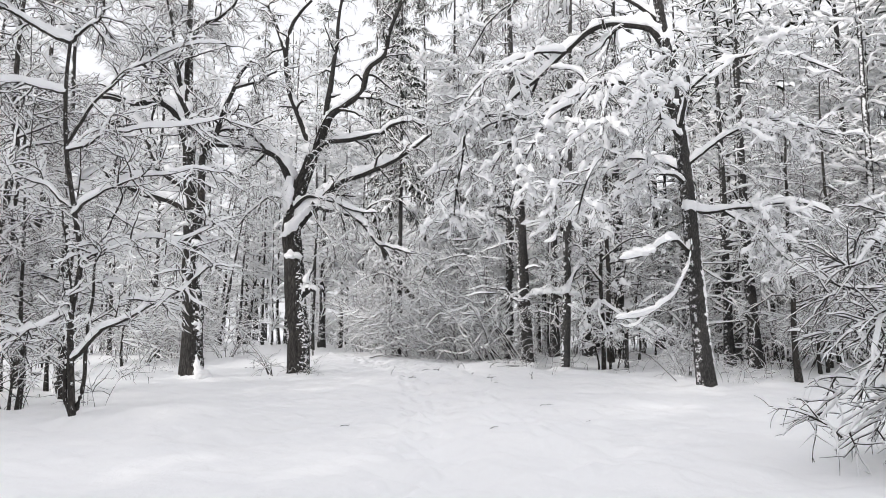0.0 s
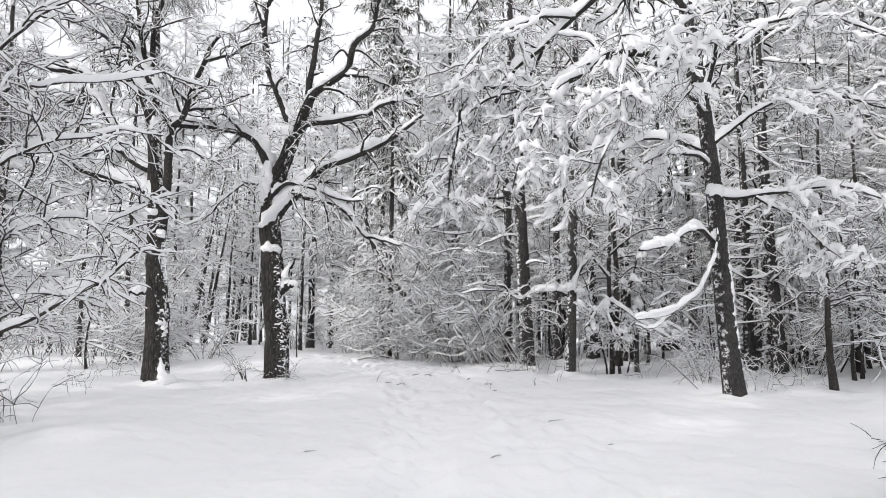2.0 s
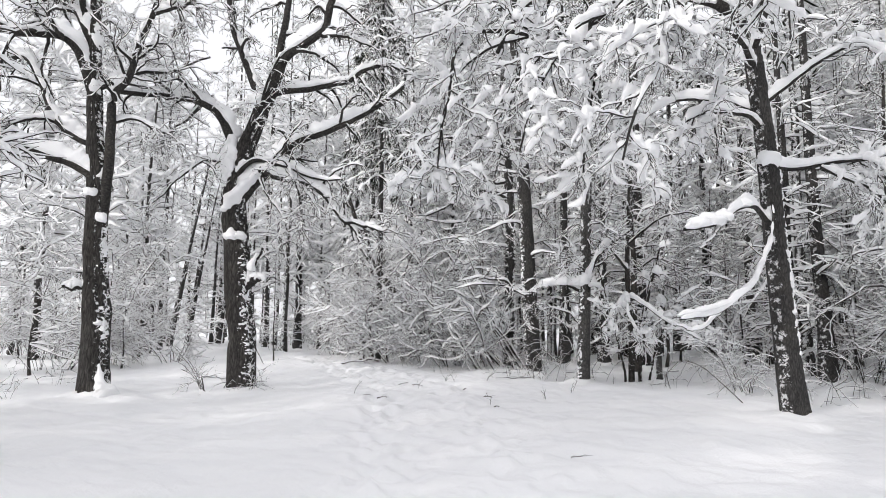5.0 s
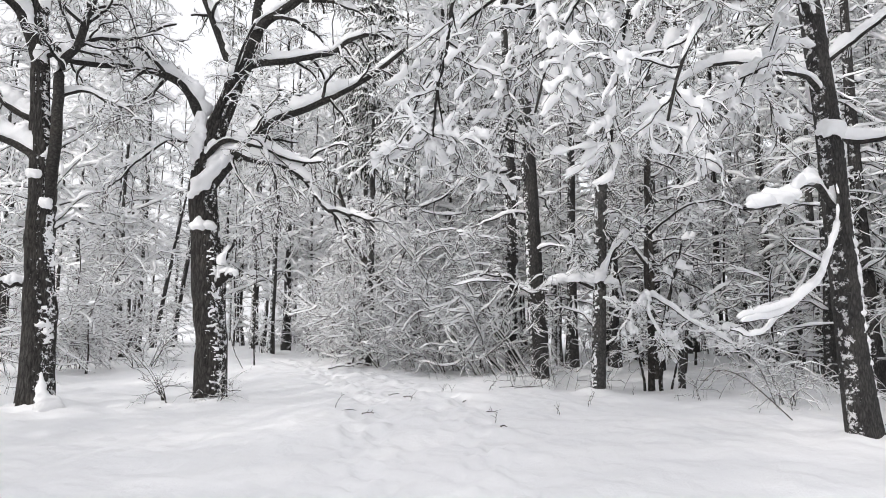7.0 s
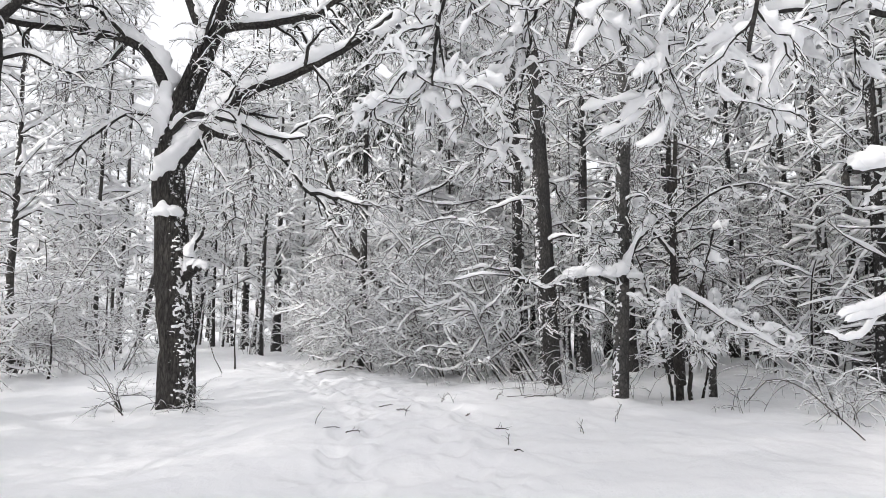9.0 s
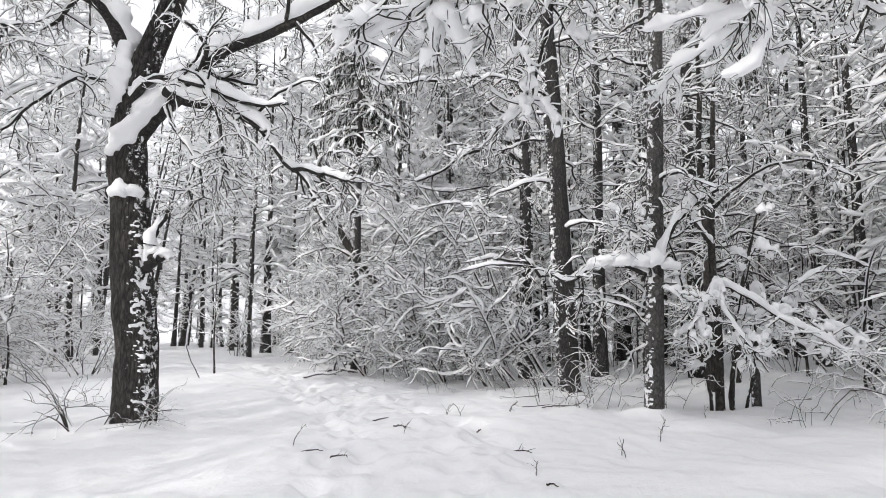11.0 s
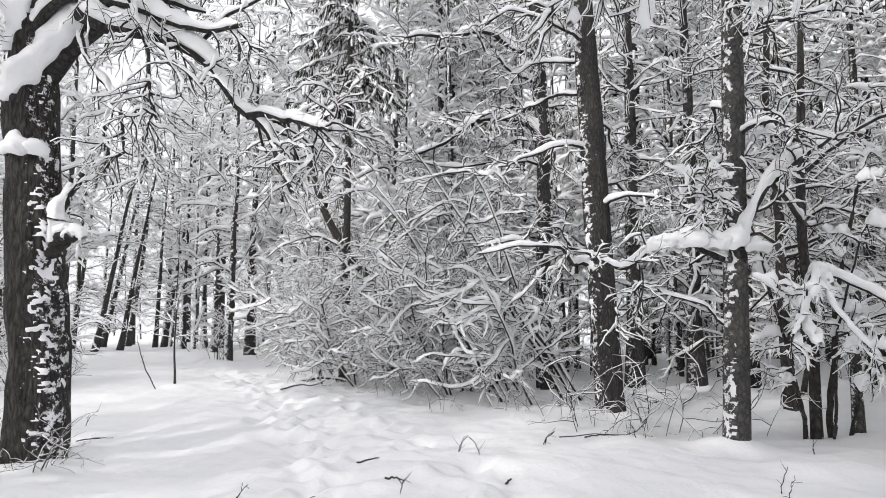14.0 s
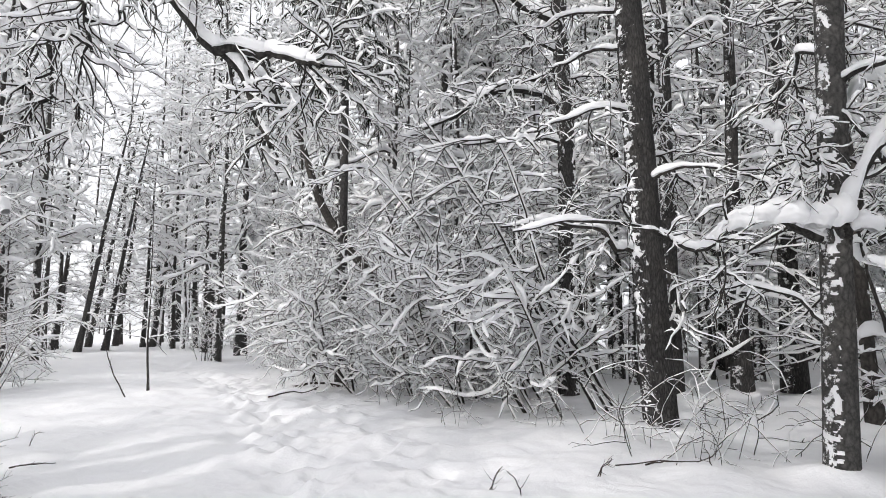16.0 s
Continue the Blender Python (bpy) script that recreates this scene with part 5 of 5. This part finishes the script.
for x, y, k, s, lean in ((-20.0, 55.6, 1, 0.9, 10), (-23.5, 64.0, 2, 1.0, 10), (-19.7, 58.3, 0, 0.85, 9.5), (-22.8, 66.6, 2, 1.0, 6), (-19.7, 63.9, 1, 0.85, 2), (-19.1, 63.9, 0, 0.9, 8.5), (-21.1, 78.6, 2, 1.0, 0), (-23.9, 60.5, 1, 0.9, 4), (-26.3, 88.6, 2, 0.9, 1), (-29.4, 94.8, 1, 0.9, -1)):
    stand(TALL[k], x, y, 47 * k + 31 * x, s, 0.0, 0.05, lean)
for x, y, k, s in ((-9.0, 12.6, 3, 0.9), (-10.6, 16.4, 3, 1.0), (-9.9, 14.6, 1, 1.0)):
    stand(YOUNG[k], x, y, 40 * x, s, 0.1)
stand(SPRUCE, -2.3, 33.8, 260, 1.0)
for x, y, s in ((-3.6, 43, 1.1), (3.2, 52, 1.1), (0.6, 40, 1.05), (2.6, 44.5, 1.1), (-1.6, 47, 1.1), (4.6, 49, 1.15), (-5.6, 52, 1.15), (8.2, 46, 1.05), (-12.2, 66, 1.3), (15.5, 43, 1.1), (-21, 74, 1.4)):
    stand(FIR, x, y, 60 * x, s)

rng = np.random.default_rng(5)
OPEN_Y, OPEN_X = (-20, 0, 16, 23, 31, 40, 50, 62, 140), (0.4, 0.0, -0.6, -2.2, -6.0, -10.0, -14.5, -19.5, -70.0)


def scatter(kinds, count, xr, yr, size, gap, keep):
    """Trees spread at random over a stretch of the plan, clear of the trail and of one another."""
    done = []
    for _ in range(count * 12):
        x, y = rng.uniform(*xr), rng.uniform(*yr)
        if len(done) >= count:
            break
        if keep(x, y) and all((x - a) ** 2 + (y - b) ** 2 > gap ** 2 for a, b in done):
            done.append((x, y))
            stand(kinds[len(done) % len(kinds)], x, y, rng.uniform(0, 360), rng.uniform(*size))


def clear(x, y, wide=3.0):
    return abs(x - np.interp(y, OPEN_Y, OPEN_X)) > wide


for x, y, k, s, a in ((1.9, 28.0, 0, 1.0, 5), (0.6, 29.6, 2, 1.0, -20), (3.0, 28.6, 1, 1.0, 15), (2.2, 30.8, 1, 1.1, -15), (2.6, 33.4, 1, 1.1, 40), 
                      (10.6, 26.6, 0, 1.0, 40), (-3.4, 38.6, 0, 1.1, -10), (12.8, 23.4, 1, 0.9, 180), (1.3, 31.0, 0, 1.0, 60), (-1.8, 31.9, 2, 1.0, 15), (-2.7, 34.4, 0, 1.0, -20), (-0.4, 30.6, 2, 0.9, -40), (-13.4, 29.6, 0, 1.0, 190), (-15.0, 34.0, 1, 1.1, 170)):
    stand(LEANER[k], x, y, a, s)
# thicket beside the trail, and the wood behind it
for x, y, k, s in ((-1.2, 33.6, 0, 1.0), (11.6, 22.6, 1, 0.8), (12.6, 26.0, 0, 1.0), (-14.0, 29.0, 1, 0.8), (-12.6, 31.5, 0, 0.9), (-10.9, 33.0, 2, 1.0), (-15.8, 26, 0, 1.0), (-20.6, 38.5, 0, 1.0), (7.9, 21.6, 2, 0.7), (13.8, 21, 0, 1)):
    stand(SHRUB[k], x, y, 77 * x + 13 * y, s)
scatter(INNER, 13, (-0.5, 22), (28.5, 42), (0.75, 1.15), 1.7, lambda x, y: clear(x, y, 3.2) and x > -0.5 + (y - 28) * -0.25)
scatter([FAR], 9, (11, 22), (20, 33), (0.85, 1.1), 2.2, lambda x, y: x > 0.5 * y)
scatter([FAR], 4, (-19, -8), (14, 22), (0.85, 1.1), 2.2, lambda x, y: x < -0.47 * y)
scatter(YOUNG, 10, (8, 19), (17.5, 27), (0.7, 1.0), 1.7, lambda x, y: x > 0.48 * y)
scatter(INNER, 3, (-22, -12.5), (22, 44), (0.75, 1.15), 1.8, lambda x, y: clear(x, y, 3.5) and x < -10.5)
scatter(YOUNG[:3], 7, (-13, -7.5), (11, 20), (0.7, 0.95), 1.8, lambda x, y: x < -0.56 * y)
scatter(SHRUB, 12, (-20, 20), (34, 48), (0.8, 1.2), 2.0, lambda x, y: clear(x, y, 2.6))
scatter([FAR], 30, (-34, 32), (42, 66), (0.8, 1.2), 2.6, lambda x, y: clear(x, y, 4.5))
scatter([FARB], 42, (-36, 32), (46, 75), (0.8, 1.3), 2.2, lambda x, y: clear(x, y, 4.5))
for x, y, k, s in ((2.0, 33.0, 1, 1.1), (-2.9, 33.2, 0, 0.8), (12.2, 21.2, 1, 0.9), (8.6, 29.6, 1, 1.0), (-13.2, 27.2, 1, 0.9), (-11.6, 30.2, 0, 0.9), (-16.6, 24.0, 1, 1.0), (-13.6, 36.0, 1, 1.0), (-4.4, 40.0, 0, 1.0), (-3.0, 38.0, 1, 1.0)):
    stand(HAZEL[k], x, y, 53 * x + 29 * y, s)
scatter([FAR], 7, (-1.5, 4), (36, 46), (1.0, 1.25), 1.9, lambda x, y: clear(x, y, 3.0))
scatter([FAR], 14, (-1, 24), (33, 42), (0.8, 1.1), 2.4, lambda x, y: clear(x, y, 3.5) and x > -3)
scatter([FROST], 9, (-25, -13), (30, 46), (0.9, 1.2), 2.8, lambda x, y: clear(x, y, 3.5))
scatter([FARB], 7, (-26, -12), (30, 46), (0.8, 1.1), 2.2, lambda x, y: clear(x, y, 4.0) and x < -13)
scatter([FROST], 12, (-24, -4), (46, 64), (1.1, 1.3), 1.8, lambda x, y: clear(x, y, 2.8))
scatter([HIGH], 9, (-1, 6), (36, 54), (0.85, 1.05), 2.4, lambda x, y: clear(x, y, 2.8))
scatter(TALL, 7, (12, 26), (22, 40), (0.95, 1.2), 2.6, lambda x, y: x > 0.42 * y)
scatter([HIGH], 9, (5, 30), (30, 50), (0.8, 1.0), 3.0, lambda x, y: clear(x, y, 2.8))
scatter([CROWN], 16, (8, 34), (30, 54), (1.0, 1.2), 2.8, lambda x, y: clear(x, y, 4.0))
scatter([CROWN], 3, (-32, -12), (56, 68), (1.05, 1.3), 2.6, lambda x, y: clear(x, y, 3.2))
for x, y, s in ((-20.2, 67, 1.3), (-18.2, 70, 1.3), (-22, 73, 1.35), (-17, 62, 1.2), (-24, 70, 1.3), (-9.2, 46, 1.1), (-16.2, 44.5, 1.15), (-13.0, 56, 1.2)):
    stand(HIGH, x, y, 57 * x, s)
scatter([HIGH], 10, (5, 30), (32, 52), (1.0, 1.2), 2.6, lambda x, y: clear(x, y, 3.4))
scatter([HIGH], 7, (9, 22), (23, 36), (0.9, 1.1), 2.6, lambda x, y: x > 0.4 * y)
# unseen trees added on the right to cut the skylight there
scatter([HIGH], 14, (11, 30), (-4, 24), (0.9, 1.1), 2.8, lambda x, y: x > 0.75 * y + 7)
# the wood goes on beside and behind, out of view
# added to block the sun, with one narrow lane left open for a streak
scatter([FAR, FAR, CROWN], 62, (-32, 2), (-34, -2), (1.2, 1.5), 2.1, lambda x, y: (y < -5 or x < -6) and -20 < x - y < 14 and abs(x - y + 10) > 0.9)
scatter([FAR], 12, (8, 34), (-30, 8), (0.8, 1.1), 3.5, lambda x, y: x > 0.7 * y + 6)



def distant_wood(count, seed):
    """The wood beyond, too far off to tell its trees apart."""
    rng = np.random.default_rng(seed)
    x, y = [], []
    while len(x) < count:
        a, d = rng.uniform(-0.72, 0.72), rng.uniform(56, 115)
        px, py = d * math.sin(a), d * math.cos(a)
        if py > 62 or clear(px, py, 2.5):
            x.append(px), y.append(py)
    x, y = np.array(x), np.array(y)
    h = rng.uniform(16, 27, count)
    m = 7
    P = np.stack([x[:, None] + np.cumsum(rng.normal(size=(count, m)) * 0.12, 1), y[:, None] + np.zeros((1, m)), slope(x, y)[:, None] - 0.2 + h[:, None] * np.linspace(0, 1, m)], -1)
    R = rng.uniform(0.09, 0.2, count)[:, None] * np.linspace(1, 0.08, m)
    b1 = shoots(rng, P, R, 34, (0.04, 0.99), (40, 85), (1.4, 3.2), 0.35, 4, 0.15, 0.35, 0.6, 0.02, 0.4)
    b2 = shoots(rng, *b1, 4, (0.2, 1.0), (25, 65), (0.6, 1.5), 0.5, 3, 0.18, 0.35, 0.5, 0.012)
    # bark whitened beyond its snow, as if the sun reached it
    wood = part("distant_wood", [tubes(P, R, 6), tubes(*b1, 3)], FROSTED_LIT)
    tagged(wood, "distant wood of bare trees white with snow", "woodland", kind="stuff")
    mass("snow_cover", [caps(rng, *b1, 1.5, 0.12, 0.22, 1.2, 0.05, RIDGE), caps(rng, *b2, 1.5, 0.09, 0.16, 1.2, 0.045, RIDGE)], SNOW, wood, "snow on the distant trees")


distant_wood(120, 90)

# ---- what stands and lies in the open snow ----
SPRIG = shrub("seedling", "thin bare seedling poking out of the snow", 95, 1.2, 4, (5, 28), 0.25, (3, 2), 0.25, (0.004, 0.009))
SHOOTS = shrub("root_shoots", "thin bare shoots at the foot of the oak", 96, 1.7, 7, (8, 35), 0.3, (3, 2), 0.25, (0.010, 0.018))
stand(SHOOTS, -5.85, 23.2, 0)
stand(SHOOTS, -4.9, 22.95, 150, 0.55)
for x, y, s, a in ((2.6, 24.6, 1.0, 10), (3.1, 24.2, 0.8, 80), (3.6, 25.0, 1.1, 150), (2.2, 25.6, 0.9, 210), (4.9, 24.4, 0.9, 40), (1.6, 26.0, 0.7, 300), (7.2, 20.4, 0.9, 70), (8.4, 19.6, 1.0, 160),
                   (9.6, 20.2, 1.1, 220), (-9.8, 20.6, 0.7, 30), (-11.0, 24.5, 1.0, 250), (-8.3, 12.6, 1.3, 10), (-7.2, 13.6, 1.0, 100), (-9.4, 13.4, 1.2, 190), (0.2, 27.2, 0.8, 280), (-0.8, 29.4, 0.7, 330), (-7.5, 26.9, 0.6, 45), (6.3, 21.9, 0.8, 15)):
    stand(SPRIG, x, y, a, s)
SAPLING = young_tree("sapling", "thin bare sapling standing beside the trail", 97, 4.4, 0.028, (7, 3, 1), (0.5, 1.2), 0.25, 0.05, 0.7)
stand(SAPLING, -6.2, 31.3, 0, 1.0, 0.05)
stand(YOUNG[2], -8.05, 12.1, 200, 0.8)


def snow_level(x, y):
    return float(surface(np.array([[x]]), np.array([[y]]))[0, 0])


def stick(name, label, x, y, points, r, snow=False, side=True, seed=0):
    """A stick or fallen branch: points are offsets from where it meets the snow."""
    rng = np.random.default_rng(seed)
    P = spline(points, 10)[None] + rng.normal(size=(1, 10, 3)) * 0.006
    R = r * np.linspace(1, 0.45, 10)[None]
    ob = part(name, [tubes(P, R, 6)], DEAD)
    ob.matrix_world = pose(x, y, snow_level(x, y))
    tagged(ob, label, "stick", "sticks on the snow")
    if side:
        twig = shoots(rng, P, R, 3, (0.3, 0.95), (30, 65), (0.08, 0.22), 0.6, 4, 0.2, 0.0, 1.0, 0.003)
        for i in range(3):
            part("side_twig", [tubes(twig[0][i:i + 1], twig[1][i:i + 1], 4)], DEAD, ob)
    if snow:
        part("snow_cap", [caps(rng, P, R, 1.8, 0.04, 0.1, 1.1, 0.012, MID, (0.3, 0.7), 0.5, 0.1)], SNOW, ob)
    return ob


LYING = "short dark stick lying on the snow"
UPRIGHT = "dark bare stick standing up out of the snow"
for n, (x, y, long, a) in enumerate(((1.34, 20.06, 0.30, -30), (-1.34, 19.85, 0.28, 10), (-0.96, 19.6, 0.22, 0), (-1.09, 21.1, 0.2, 15), (-0.28, 21.06, 0.25, -40), (2.5, 23.9, 0.5, 5), (2.14, 13.7, 0.34, 8), (2.5, 11.5, 0.2, 50),
                                     (-1.67, 10.96, 0.16, -8), (0.77, 10.1, 0.12, 0), (-5.15, 25.15, 0.5, 20), (1.41, 18.2, 0.16, -50), (-0.6, 22.4, 0.4, 25), (0.9, 21.6, 0.2, 60))):
    c, d = math.cos(radians(a)) * long, math.sin(radians(a)) * long
    stick("stick", LYING, x, y, ((-c / 2, -d / 2, 0.0), (0, 0, 0.03 if y > 15 else 0.012), (c / 2, d / 2, 0.015)), 0.011 if y > 15 else 0.006, False, n % 2 == 0 and y > 15, n)
for n, (x, y, h, lean) in enumerate(((1.32, 18.7, 0.22, 0.02), (3.44, 20.9, 0.34, 0.14), (-1.67, 20.2, 0.36, 0.22), (0.68, 22.5, 0.3, -0.18), (0.41, 22.8, 0.3, 0.12), (1.56, 23.3, 0.25, 0.2), (3.3, 20.5, 0.34, 0.12), (2.58, 19.8, 0.26, 0.05),
                                     (4.88, 22.8, 0.25, 0.02), (0.39, 23.0, 0.42, 0.2), (1.53, 23.3, 0.22, 0.25), (2.63, 19.7, 0.24, -0.15), (-0.23, 20.7, 0.2, 0.1), (-6.0, 26.5, 0.3, 0.2), (2.93, 23.7, 0.3, -0.1))):
    stick("stick", UPRIGHT, x, y, ((0, 0, -0.08), (lean * 0.3, 0.02, h * 0.35), (lean * 0.8, 0.03, h * 0.72)), 0.007, False, True, 40 + n)
stick("fallen_branch", "long bare fallen branch arching over the snow", 6.75, 19.2, ((0, 0, -0.05), (-0.35, 0.2, 0.35), (-0.75, 0.4, 0.75), (-1.15, 0.6, 0.85), (-1.5, 0.7, 0.45)), 0.011, False, True, 71)
stick("fallen_branch", "long thin fallen branch lying on the snow", 2.6, 23.75, ((-0.75, -0.1, 0.03), (-0.2, 0.0, 0.06), (0.3, 0.05, 0.05), (0.55, 0.1, 0.3), (0.5, 0.15, 0.95)), 0.008, False, True, 72)
stick("fallen_branch", "dark broken branch half buried in snow", -3.05, 30.6, ((-0.4, 0, 0.02), (0, 0.1, 0.12), (0.35, 0.1, 0.1), (0.6, 0.3, 0.2)), 0.025, True, True, 73)
stick("fallen_branch", "dark broken branch half buried in snow", -2.9, 33.2, ((-0.6, 0, 0.05), (0, 0.1, 0.16), (0.7, 0.0, 0.1)), 0.05, True, True, 74)
stick("fallen_branch", "dark broken branch half buried in snow", -2.7, 37.0, ((-0.5, 0, 0.05), (0, 0.1, 0.2), (0.6, 0.0, 0.1)), 0.05, True, True, 75)
stick("fallen_branch", "thin dead stem leaning out of the snow", -6.55, 30.75, ((0.15, 0, -0.1), (-0.15, 0, 0.45), (-0.35, 0, 1.0), (-0.4, 0, 1.3)), 0.014, False, True, 76)


def broken_stem(x, y, h, r):
    rng = np.random.default_rng(8)
    ob = thing("broken_stem", x, y, snow_level(x, y) - 0.05, "broken-off grey stem with a snow cap on top", "tree stump")
    verts, quads, P, R = hero_trunk([(0, 0, -0.2), (0.03, 0, h * 0.5), (0.12, 0, h)], [r * 1.3, r, r * 0.9], 0.15, 20, 40, 9)
    part("trunk", [(verts, quads)], HORN, ob)
    part("snow_cap", knobs(rng, [(0.12, -0.02, h - 0.03, r * 1.7, 0.24)]), SNOW, ob, "rounded cap of snow")


broken_stem(6.75, 24.8, 2.4, 0.08)
build_ground(BASES)
